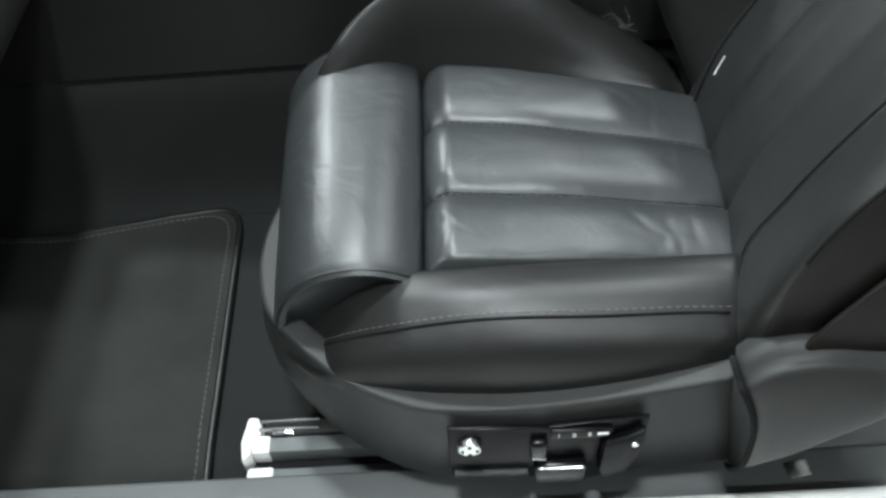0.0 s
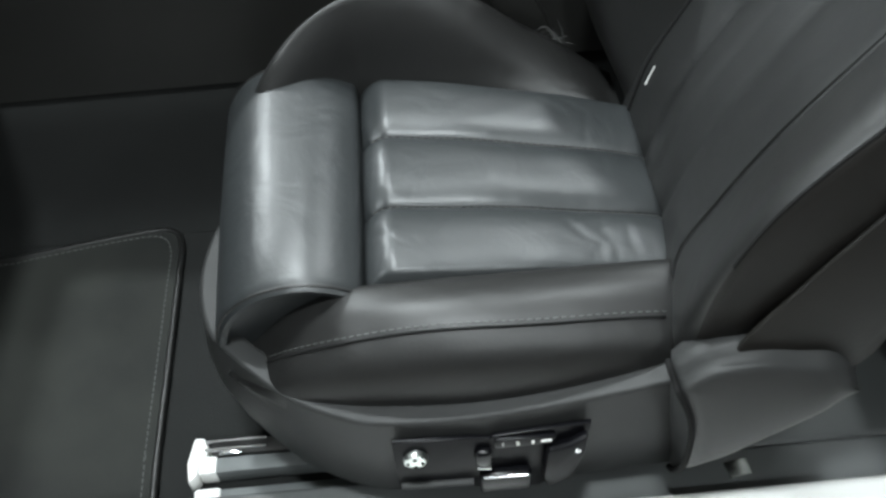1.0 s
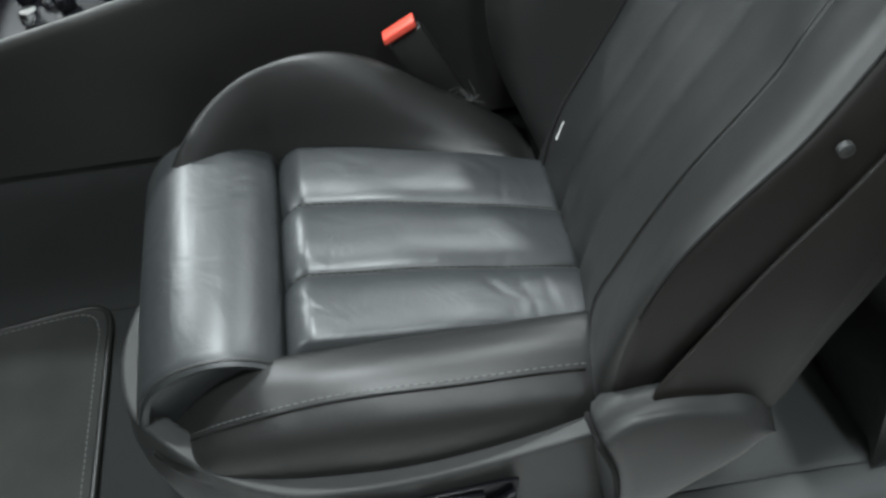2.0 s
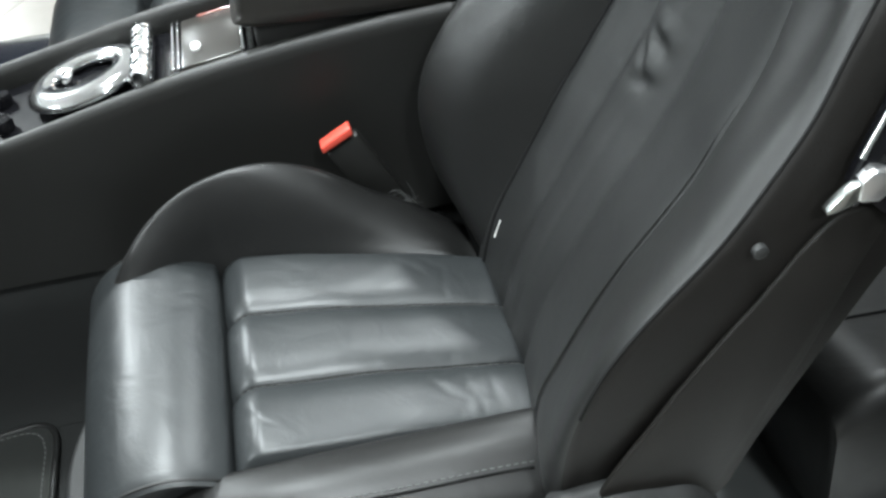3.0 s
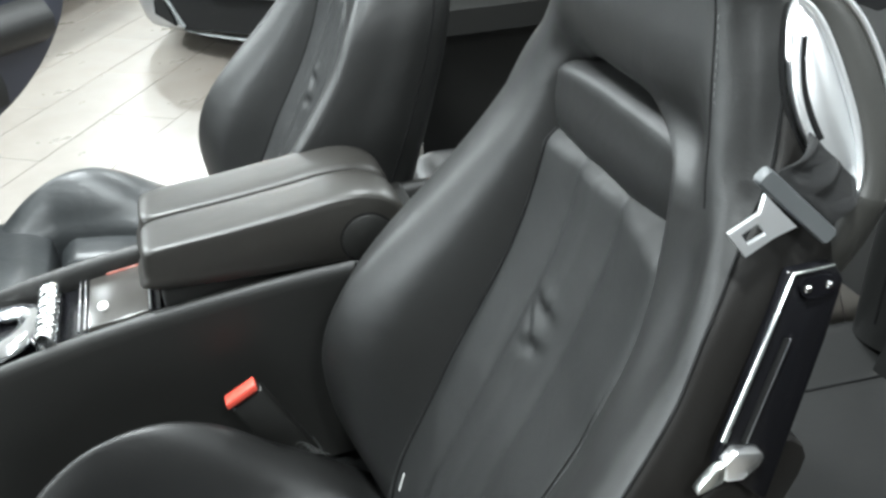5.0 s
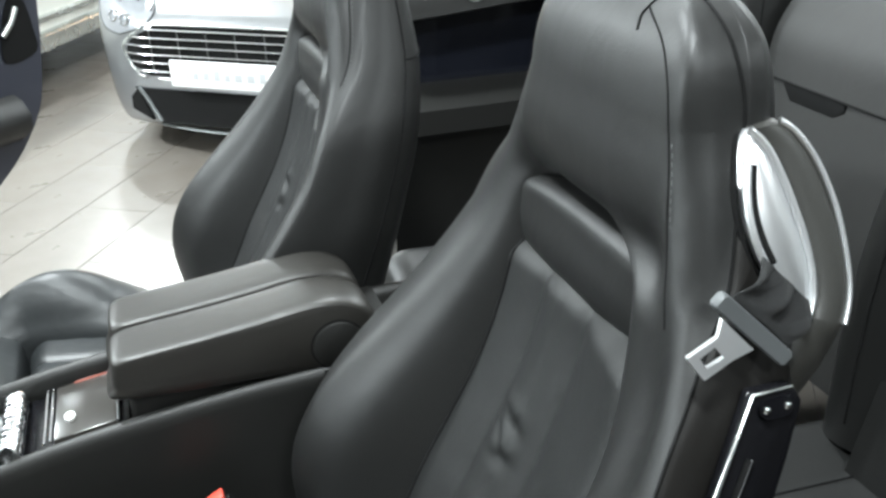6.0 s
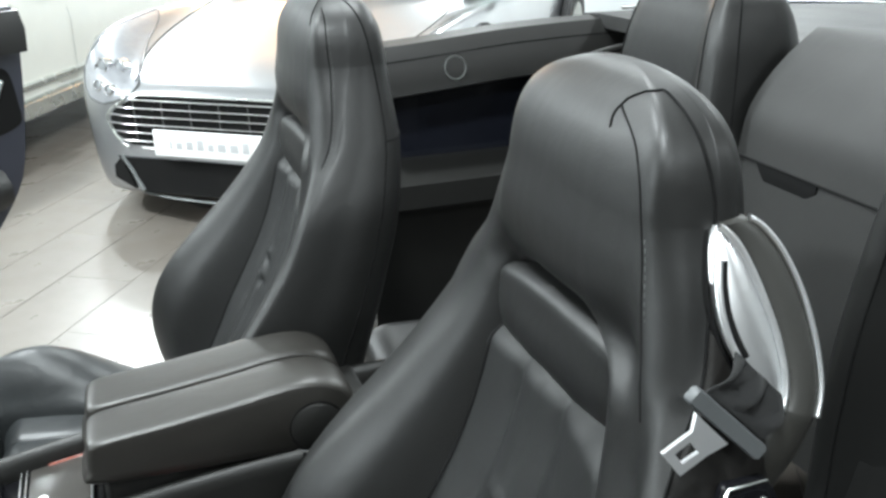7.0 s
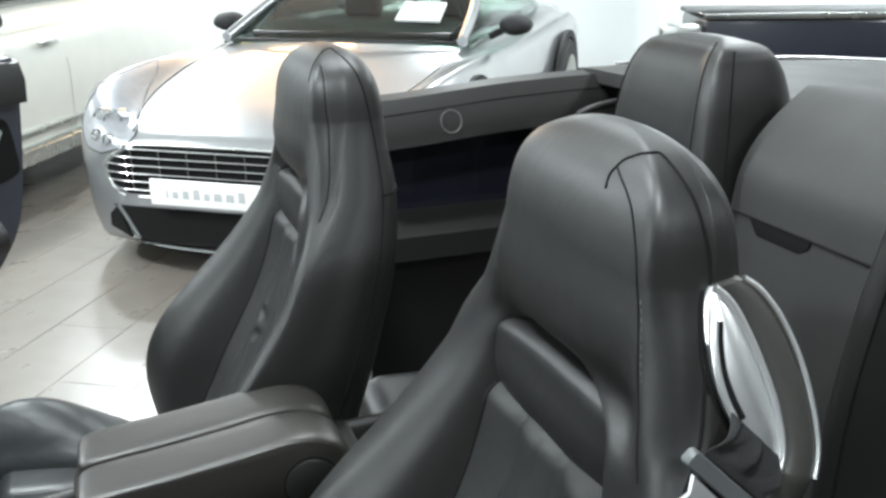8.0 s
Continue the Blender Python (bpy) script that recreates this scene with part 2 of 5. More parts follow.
def slab(outline, lift, r=0.0):
    """A flat outline (3D points in one plane) given thickness by the vector lift, its edges rounded by r."""
    lift = Vector(lift)
    n = len(outline)
    bm = bmesh.new()
    a = [bm.verts.new(p) for p in outline]
    b = [bm.verts.new(Vector(p) + lift) for p in outline]
    bm.faces.new(a)
    bm.faces.new(b)
    for i in range(n):
        bm.faces.new((a[i], a[(i + 1) % n], b[(i + 1) % n], b[i]))
    bmesh.ops.recalc_face_normals(bm, faces=bm.faces)
    if r:
        edges = [e for e in bm.edges if len(e.link_faces) == 2 and e.calc_face_angle(0) > radians(50)]
        bmesh.ops.bevel(bm, geom=edges, offset=r, segments=2, profile=0.5, affect="EDGES", clamp_overlap=True)
    me = bpy.data.meshes.new("mesh")
    bm.to_mesh(me)
    bm.free()
    finish(me, 35)
    return me


def turned(profile, n=24):
    """A body of revolution round z from (radius, z) pairs."""
    rings = [[Vector((r * math.cos(2 * math.pi * k / n), r * math.sin(2 * math.pi * k / n), z)) for k in range(n)] for r, z in profile]
    return loft(rings, True, 40)


def joined(meshes):
    bm = bmesh.new()
    for me in meshes:
        bm.from_mesh(me)
    out = bpy.data.meshes.new("mesh")
    bm.to_mesh(out)
    bm.free()
    finish(out, 45)
    return out


def part(name, me, mat, parent, label="", m=None):
    ob = new(name, me)
    if not me.materials:
        me.materials.append(mat)
    if m is not None:
        me.transform(m)
    ob.parent = parent
    if label:
        tagged(ob, label)
    return ob


def thing(name, label, category, group="", kind="", at=(0, 0, 0)):
    ob = new(name)
    ob.empty_display_size = 0.1
    ob.matrix_world = pose(*at)
    return tagged(ob, label, category, group, kind)


def single(name, me, mat, label, category, group="", kind=""):
    ob = new(name, me)
    me.materials.append(mat)
    return tagged(ob, label, category, group, kind)


def stitches(path, length=0.0045, gap=0.0035, r=0.0007):
    """Short thread lengths along a path, as one mesh."""
    path = [Vector(p) for p in path]
    out, walked, nxt = [], 0.0, 0.0
    for p, q in zip(path, path[1:]):
        d = (q - p).length
        while nxt < walked + d:
            a = p.lerp(q, (nxt - walked) / d)
            b = a + (q - p).normalized() * length
            out.append((a, b))
            nxt += length + gap
        walked += d
    verts, faces = [], []
    for a, b in out:
        d = (b - a).normalized()
        s = d.cross(Vector((0.3, 0.5, 0.8))).normalized() * r
        u = d.cross(s)
        k = len(verts)
        verts += [a + s, a + u, a - s, a - u, b + s * 0.6, b + u * 0.6, b - s * 0.6, b - u * 0.6]
        faces += [(k + i, k + (i + 1) % 4, k + 4 + (i + 1) % 4, k + 4 + i) for i in range(4)]
        faces += [(k, k + 1, k + 2, k + 3), (k + 4, k + 5, k + 6, k + 7)]
    return mesh_of(verts, faces, 30)


# ---- showroom ----
X0, X1, Y0, Y1 = -5.0, 6.2, -4.0, 9.8
floor = single("floor", rbox(X0, X1, Y0, Y1, -0.12, -0.006, 0), GROUT, "showroom floor of pale grey stone tiles", "floor", kind="structure")
# South (unseen) is grey to cut fill; west (unseen) is white to reflect.
for wname, box in (("wall_north", (X0, X1, Y1, Y1 + 0.2)), ("wall_south", (X0, X1, Y0 - 0.2, Y0)), ("wall_west", (X0 - 0.2, X0, Y0 - 0.2, Y1 + 0.2)), ("wall_east", (X1, X1 + 0.2, Y0 - 0.2, Y1 + 0.2))):
    dark = wname == "wall_south"
    single(wname, rbox(*box, -0.1, CEILING, 0), DARKWALL if dark else WALLMAT, "unseen wall, painted grey to hold back fill light" if dark else "plain white painted showroom wall", "wall", kind="structure")
single("ceiling", rbox(X0 - 0.2, X1 + 0.2, Y0 - 0.2, Y1 + 0.2, CEILING, CEILING + 0.15, 0), CEILMAT, "plain pale grey showroom ceiling", "ceiling", kind="structure")


# ---- the car's shell ----
car = thing("convertible_car", "open dark blue convertible car with black leather cabin", "car")
YC = 1.10
part("floor_pan", rbox(-1.0, 1.0, 0.30, 1.90, 0.16, 0.235, 0.01), CARPET, car, "charcoal carpeted cabin floor")


def sill_piece(y0, y1, z0, z1, name, mat, label, r=0.006):
    return part(name, rbox(-1.0, 0.95, y0, y1, z0, z1, r, 3), mat, car, label)


sill_piece(0.425, 0.50, 0.20, 0.318, "inner_sill", SILLGREY, "grey plastic inner sill")
sill_piece(0.20, 0.440, 0.20, 0.352, "sill_plate", TREAD, "bright metal sill tread plate", 0.012)
sill_piece(0.14, 0.205, 0.16, 0.30, "outer_sill", PAINT, "dark painted outer sill", 0.02)
sill_piece(1.70, 2.02, 0.16, 0.33, "far_sill", PAINT, "painted sill", 0.02)

part("rear_step", rbox(0.30, 0.74, 0.497, 0.70, 0.20, 0.316, 0.012, 3), SILLGREY, car, "grey plastic step beside the rear seat")

# ---- front seats ----
SEAT_Y = 0.72
SZ = (0.44, 0.50, 0.55, 0.60, 0.64, 0.68, 0.72, 0.76, 0.80, 0.84, 0.88, 0.95, 1.02, 1.08, 1.14, 1.20, 1.26)
front_x = spline(SZ, (0.40, 0.36, 0.330, 0.312, 0.305, 0.303, 0.309, 0.325, 0.352, 0.388, 0.426, 0.484, 0.528, 0.546, 0.554, 0.563, 0.570))
# flank: half width of the backrest, and the seam where the wing turns into it
inner_a = spline(SZ, (0.18, 0.195, 0.207, 0.214, 0.217, 0.218, 0.217, 0.214, 0.208, 0.201, 0.192, 0.173, 0.152, 0.138, 0.128, 0.119, 0.110))
half_w = spline((0.44, 0.50, 0.60, 0.70, 0.80, 0.86, 0.90, 0.95, 1.01, 1.05, 1.10, 1.15, 1.20, 1.26), (0.215, 0.240, 0.262, 0.270, 0.273, 0.271, 0.263, 0.252, 0.236, 0.217, 0.193, 0.170, 0.149, 0.130))
seam_x = spline((0.44, 0.50, 0.60, 0.70, 0.764, 0.814, 0.863, 0.90, 0.935, 0.994, 1.035, 1.086, 1.114, 1.15, 1.19, 1.22, 1.26), (0.37, 0.335, 0.318, 0.328, 0.351, 0.384, 0.424, 0.453, 0.478, 0.508, 0.534, 0.570, 0.580, 0.590, 0.602, 0.604, 0.602))
# wing: rounded front ridge, and its inner edge beside the panel
wing_a = spline((0.44, 0.60, 0.74, 0.88, 0.94, 1.00, 1.04, 1.09, 1.13, 1.18, 1.26), (0.185, 0.203, 0.207, 0.205, 0.200, 0.189, 0.180, 0.166, 0.154, 0.142, 0.124))
wing_x = spline((0.44, 0.52, 0.60, 0.67, 0.74, 0.81, 0.876, 0.943, 1.005, 1.04, 1.09, 1.13, 1.18, 1.26), (0.38, 0.343, 0.335, 0.355, 0.390, 0.428, 0.470, 0.506, 0.527, 0.534, 0.541, 0.545, 0.551, 0.561))
edge_x = spline((0.44, 0.52, 0.60, 0.65, 0.70, 0.766, 0.80, 0.838, 0.87, 0.90, 0.93, 0.965, 1.0, 1.04, 1.10), (0.37, 0.338, 0.332, 0.351, 0.372, 0.407, 0.430, 0.455, 0.471, 0.489, 0.503, 0.515, 0.524, 0.531, 0.534))
edge_a = spline((0.44, 0.60, 0.90, 0.95, 1.0, 1.05, 1.10), (0.150, 0.159, 0.157, 0.150, 0.141, 0.133, 0.128))
panel_x = spline((0.40, 0.46, 0.52, 0.60, 0.65, 0.70, 0.75, 0.80, 0.85, 0.90, 0.94, 1.0, 1.06, 1.10), (0.34, 0.350, 0.356, 0.375, 0.398, 0.422, 0.446, 0.475, 0.502, 0.523, 0.536, 0.552, 0.570, 0.58))
rear_x = spline((0.42, 0.55, 0.64, 0.73, 0.80, 0.88, 0.95, 1.02, 1.08, 1.14, 1.20, 1.26), (0.42, 0.467, 0.498, 0.526, 0.548, 0.574, 0.598, 0.618, 0.630, 0.631, 0.629, 0.624))
DOME, DOME_H = 1.183, 0.0985


C_SEAM, RIDGE = 6, 8


def half_section(z, outboard, thick=0.0):
    """Half of a level outline of the backrest, as (across, x) pairs: rear middle, flank, seam, ridge, panel edge, front middle."""
    w, xr, xc, ab, xb, ap, xe = half_w(z), rear_x(z) + thick, seam_x(z), wing_a(z), wing_x(z), edge_a(z), edge_x(z)
    t = min(max((z - 1.050) / 0.050, 0), 1)
    k = t * t * (3 - 2 * t)
    deep = lerp(0.05, 0.024, min(max((z - 0.95) / 0.2, 0), 1))
    ac = w - 0.005
    if outboard:
        q = min(max((z - 0.88) / 0.12, 0), 1)
        q = q * q * (3 - 2 * q)
        ab, xb = lerp(lerp(ap, ac, 0.45), ab, q), lerp(lerp(xe, xc, 0.45) - 0.006, xb, q)
        face = [(ac, xc + 0.003), (lerp(ac, ab, 0.36), lerp(xc, xb, 0.38) - 0.006), (ab, xb - 0.001)]
        inner = (lerp(ap, ab, 0.42), lerp(xe, xb, 0.40) - 0.0015)
        round_ = [(w - 0.001, xc), (w - 0.004, lerp(xc, xb, 0.54)), (ab - 0.001, xb + 0.004)]
        h = min(max((z - 1.07) / 0.08, 0), 1)
        face = [(lerp(p[0], q[0], h), lerp(p[1], q[1], h)) for p, q in zip(face, round_)]
    else:
        # the wing beside the console is fuller, its ridge further forward
        ap = min(ap, 0.108)
        xe = panel_x(z)
        ab, xb = inner_a(z), front_x(z)
        q = min(max((z - 1.0) / 0.12, 0), 1)
        xc = lerp(max(xc, xb + 0.022), seam_x(z), q)
        face = [(ac, xc), (lerp(ac, ab, 0.5), lerp(xc, xb, 0.62) - 0.004), (ab, xb)]
        inner = (lerp(ap, ab, 0.46), lerp(xe, xb, 0.66) - 0.002)
    half = [(0, xr + deep), (0.55 * w, xr + deep * 0.92), (0.88 * w, xr + deep * 0.35), (0.985 * w, lerp(xc, xr, 0.80)), (w, lerp(xc, xr, 0.42)), (w, lerp(xc, xr, 0.13))] + face
    roll = 1 - min(max((z - 1.045) / 0.105, 0), 1)
    xs = front_x(z) - 0.006 + 0.052 * roll * roll
    open_ = [inner, (ap + 0.002, xe + 0.0005), (ap - 0.002, xe + lerp(0.010, 0.004, min(max((0.97 - z) / 0.06, 0), 1))), (ap * 0.95, panel_x(z) + 0.03), (0, panel_x(z) + 0.034)]
    shut = [(ab * 0.80, xs - 0.004), (ab * 0.52, xs - 0.0075), (ab * 0.39, xs - 0.0083), (ab * 0.26, xs - 0.009), (0, xs - 0.0095)]
    return half + [(lerp(o[0], q[0], k), lerp(o[1], q[1], k)) for o, q in zip(open_, shut)]


def back_ring(z, o=-1, n=4):
    """The skin at one level, o the sign of the open side (-2: the thicker passenger seat); above DOME the outline closes over the top in a quarter round."""
    lift = min(max((z - DOME) / DOME_H, 0), 1)
    zz = DOME + 0.5 * (z - DOME) if lift else z
    k = max((1 - lift ** 2.6) ** 0.5 if lift < 1 else 0.02, 0.05)
    ka = max((1 - lift ** 4.4) ** 0.5, 0.05)
    thick = 0.024 if o == -2 else 0.0
    plus, minus = half_section(zz, o > 0, thick), half_section(zz, o < 0, thick)
    ring = smooth_loop([Vector((x, a, 0)) for a, x in plus + [(-a, x) for a, x in minus[-2:0:-1]]], n)
    cx = front_x(zz) * 0.45 + (rear_x(zz) + 0.03) * 0.55
    return [Vector((cx + (p.x - cx) * k, p.y * ka, z)) for p in ring]


def on_back(z, s, out=0.0, o=-1):
    """A point on the backrest's skin at the control number s (0 rear middle, 4 flank, C_SEAM, RIDGE; minus: the other side)."""
    ring = back_ring(z, o, 16)
    m = len(ring)
    f = (s * 16) % m
    i = int(f)
    p = ring[i].lerp(ring[(i + 1) % m], f - i)
    d = ring[(i + 1) % m] - ring[(i - 1) % m]
    return p + Vector((-d.y, d.x, 0)).normalized() * (-out if (p - Vector((0.5, 0, z))).dot(Vector((-d.y, d.x, 0))) < 0 else out)


def flute(u, split=0.345):
    """Height of three padded flutes across u = -1..1."""
    edges = (-1.06, -split, split, 1.06)
    for a, b in zip(edges, edges[1:]):
        if a <= u <= b:
            t = (2 * u - a - b) / (b - a)
            return (1 - abs(t) ** 2.8) ** 0.66
    return 0.0


def back_panel(v, ui, o=-1):
    """The fluted panel between the wings, dished so that its sides rise to the wings' edges."""
    z = lerp(0.47, 1.004, v)
    u = lerp(-1, 1, ui)
    out = u * o > 0
    a = u * edge_a(z) * 1.04 if out else u * 0.150
    h = 0.010 * flute(u, 0.28) - (0.004 if u * o > 0 else 0.008) * max(0, (abs(u) - 0.95) / 0.05)
    h -= 0.022 * max(0, (v - 0.955) / 0.045) ** 2
    crease = 0.0
    for zc, ac, slope, ln in ((0.858, 0.004, 0.10, 0.020), (0.838, 0.012, 0.75, 0.016), (0.822, -0.004, -0.25, 0.018)):
        dz, da = (z - zc) - slope * (a - ac), (a - ac)
        crease += 0.0036 * math.exp(-(dz / 0.0065) ** 2 - (da / ln) ** 2) - 0.0024 * math.exp(-((dz - 0.013) / 0.008) ** 2 - (da / ln) ** 2)
    h += 0.0025 * math.sin(31 * z + 9 * a) * (1 - abs(u)) - crease
    if v > 0.86:
        h += 0.0004 * math.sin(a * 150 + 0.7) * (v - 0.86) / 0.14
    return (lerp(panel_x(z), edge_x(z) + 0.004, abs(u) ** 2.4 if out else 0) + (0.002 if out else 0.004 * abs(u)) - 0.004 - h, a, z)


crng = random.Random(11)
CREASES = [(0.052, -0.075, 0.9, 0.020, 0.0016), (0.050, -0.105, -0.5, 0.016, 0.0016), (0.062, -0.02, 1.0, 0.014, 0.0012), (0.20, 0.05, 0.6, 0.012, 0.0009), (0.14, 0.115, -0.7, 0.03, 0.0008), (0.16, 0.0, 0.3, 0.012, 0.0008)]
CREASES += [(crng.uniform(0.25, 0.345), crng.uniform(-0.125, 0.115), crng.uniform(-0.8, 0.8), crng.uniform(0.010, 0.026), crng.uniform(0.0007, 0.0015)) for _ in range(14)]


def cushion_panel(v, ui):
    x = lerp(0.036, 0.365, v)
    u = lerp(-1, 1, ui)
    hw = lerp(0.158, 0.130, v)
    a = lerp(0.022, -0.003, v) + u * hw
    z = lerp(0.553, 0.512, v) + 0.007 * math.sin(math.pi * v)
    front = max(0, 1 - v / 0.10)
    back = max(0, (v - 0.93) / 0.07)
    edge = max(0, (abs(u) - 0.92) / 0.08)
    z += 0.012 * flute(u) - 0.026 * front ** 2 - 0.030 * back ** 2 - 0.024 * edge ** 2
    z += 0.0008 * math.sin(45 * x + 14 * a)
    for xc, ac, turn, ln, dp in CREASES:
        p, q = (x - xc) * math.cos(turn) + (a - ac) * math.sin(turn), (a - ac) * math.cos(turn) - (x - xc) * math.sin(turn)
        z -= 0.28 * dp * math.exp(-(p / 0.0042) ** 2 - (q / ln) ** 2) - 0.2 * dp * math.exp(-((p - 0.009) / 0.006) ** 2 - (q / ln) ** 2)
    return (x, a, z)


bol_high = spline((-0.115, -0.09, -0.05, 0.0, 0.05, 0.08, 0.116, 0.166, 0.228, 0.289, 0.34), (0.505, 0.552, 0.602, 0.639, 0.656, 0.660, 0.657, 0.637, 0.590, 0.546, 0.500))
bol_low = spline((-0.115, -0.09, -0.05, 0.0, 0.05, 0.1, 0.2, 0.3, 0.34), (0.462, 0.488, 0.530, 0.560, 0.578, 0.586, 0.583, 0.573, 0.565))
bol_far = spline((-0.115, -0.09, -0.044, -0.007, 0.027, 0.06, 0.11, 0.155, 0.20, 0.255, 0.302, 0.345), (0.515, 0.562, 0.610, 0.640, 0.660, 0.672, 0.675, 0.660, 0.634, 0.601, 0.571, 0.540))
bol_top = lambda x, side, far=False: bol_low(x) if side < 0 else bol_far(x) if far else bol_high(x)
bol_a = spline((-0.115, -0.05, 0.0, 0.1, 0.3, 0.40), (0.150, 0.185, 0.198, 0.209, 0.207, 0.20))


def bolster_rings(side, far=False):
    rings = []
    for i in range(45):
        x = lerp(-0.115, 0.335 if side < 0 else 0.340, i / 44)
        zt, at = bol_top(x, side, far), bol_a(x)
        foot_a = at
        if side < 0:
            zt, at = zt - 0.020, at - 0.014
        f = min(1, (x + 0.118) / 0.06) ** 0.5
        off = lerp(0.022, -0.003, min(max((x - 0.036) / 0.36, 0), 1)) * side
        inner = lerp(0.150, 0.126, min(max(x / 0.36, 0), 1)) + off
        if x < 0.03:
            inner = lerp(0.115, inner, (x + 0.115) / 0.145)
        low = min(zt, 0.545)
        if side < 0:
            o = foot_a + 0.024 * f
            pts = [(inner, 0.45), (inner, lerp(0.45, low, 0.95)), (lerp(inner, at, 0.45), lerp(low, zt, 0.7) + 0.005), (at - 0.006, zt - 0.001), (lerp(at, o, 0.66), lerp(zt, 0.46, 0.20)),
                   (lerp(at, o, 0.98), lerp(zt, 0.46, 0.50)), (o + 0.001, lerp(zt, 0.46, 0.82)), (o - 0.006, 0.455)]
        else:
            lo = min(zt, 0.575 if far else 0.53)
            inner -= 0.030 if far else 0
            pts = [(inner, 0.45), (inner - 0.004, lerp(0.45, lo, 0.9)), (lerp(inner, at, 0.18), lerp(lo, zt, 0.34)), (lerp(inner, at, 0.40), lerp(lo, zt, 0.66)), (lerp(inner, at, 0.68), lerp(lo, zt, 0.90)), (at - 0.002, zt - 0.001),
                   (at + 0.018 * f, lerp(zt, 0.46, 0.12)), (at + 0.026 * f, lerp(zt, 0.46, 0.4)), (at + 0.024 * f, lerp(zt, 0.46, 0.75)), (at + 0.014 * f, 0.455)]
        rings.append([Vector((x, side * p.x, p.y)) for p in smooth_loop([Vector((a, z, 0)) for a, z in pts], 4)])
    last = rings[-1]
    c = sum(last, Vector()) / len(last)
    rings.append([c + (p - c) * 0.93 + Vector((0.006, 0, 0)) for p in last])
    return rings


def roll_rings():
    prof = smooth_loop([Vector(p) for p in ((0.034, 0.532, 0), (0.020, 0.557, 0), (-0.022, 0.571, 0), (-0.070, 0.562, 0), (-0.106, 0.532, 0), (-0.123, 0.488, 0), (-0.12, 0.44, 0),
                                              (-0.09, 0.415, 0), (-0.02, 0.415, 0), (0.032, 0.43, 0))], 5)
    c = Vector((-0.03, 0.49, 0))
    rings = []
    for a, k in ((-0.157, 0.83), (-0.166, 0.86), (-0.167, 0.93), (-0.162, 0.975), (-0.152, 1.0), (-0.10, 1.012), (0.0, 1.02), (0.10, 1.012), (0.152, 1.0), (0.162, 0.975), (0.167, 0.93), (0.168, 0.86)):
        rings.append([Vector(((c + (p - c) * k).x - 0.012 * (a + 0.168) / 0.336 * (1 if p.x < -0.05 else 0), a * 1.03 + 0.028, (c + (p - c) * k).y)) for p in prof])
    return rings


def tray_outline(grow, z, rear=0.335, n=5):
    """Plan of the seat's base shroud: a tongue with round front corners, cut back more on the console side."""
    w = 0.246 + grow
    f = -0.146 - grow
    pts = [(rear, -w), (0.16, -w - 0.006), (0.05, -w - 0.003), (0.0, -w + 0.010), (-0.05, -w + 0.038), (-0.10, -w + 0.085), (f + 0.012, -w + 0.13), (f, -0.05), (f + 0.012, 0.02),
           (f + 0.045, 0.085 + 0.6 * grow), (-0.05, 0.135 + grow), (0.02, 0.175 + grow), (0.16, 0.21 + grow), (rear, 0.22 + grow)]
    return [Vector((p.x, p.y, z(p.x) - 0.06 * min(max((p.y - 0.05) / 0.12, 0), 1) if callable(z) else z)) for p in smooth_loop([Vector((x, a, 0)) for x, a in pts], n, False)]


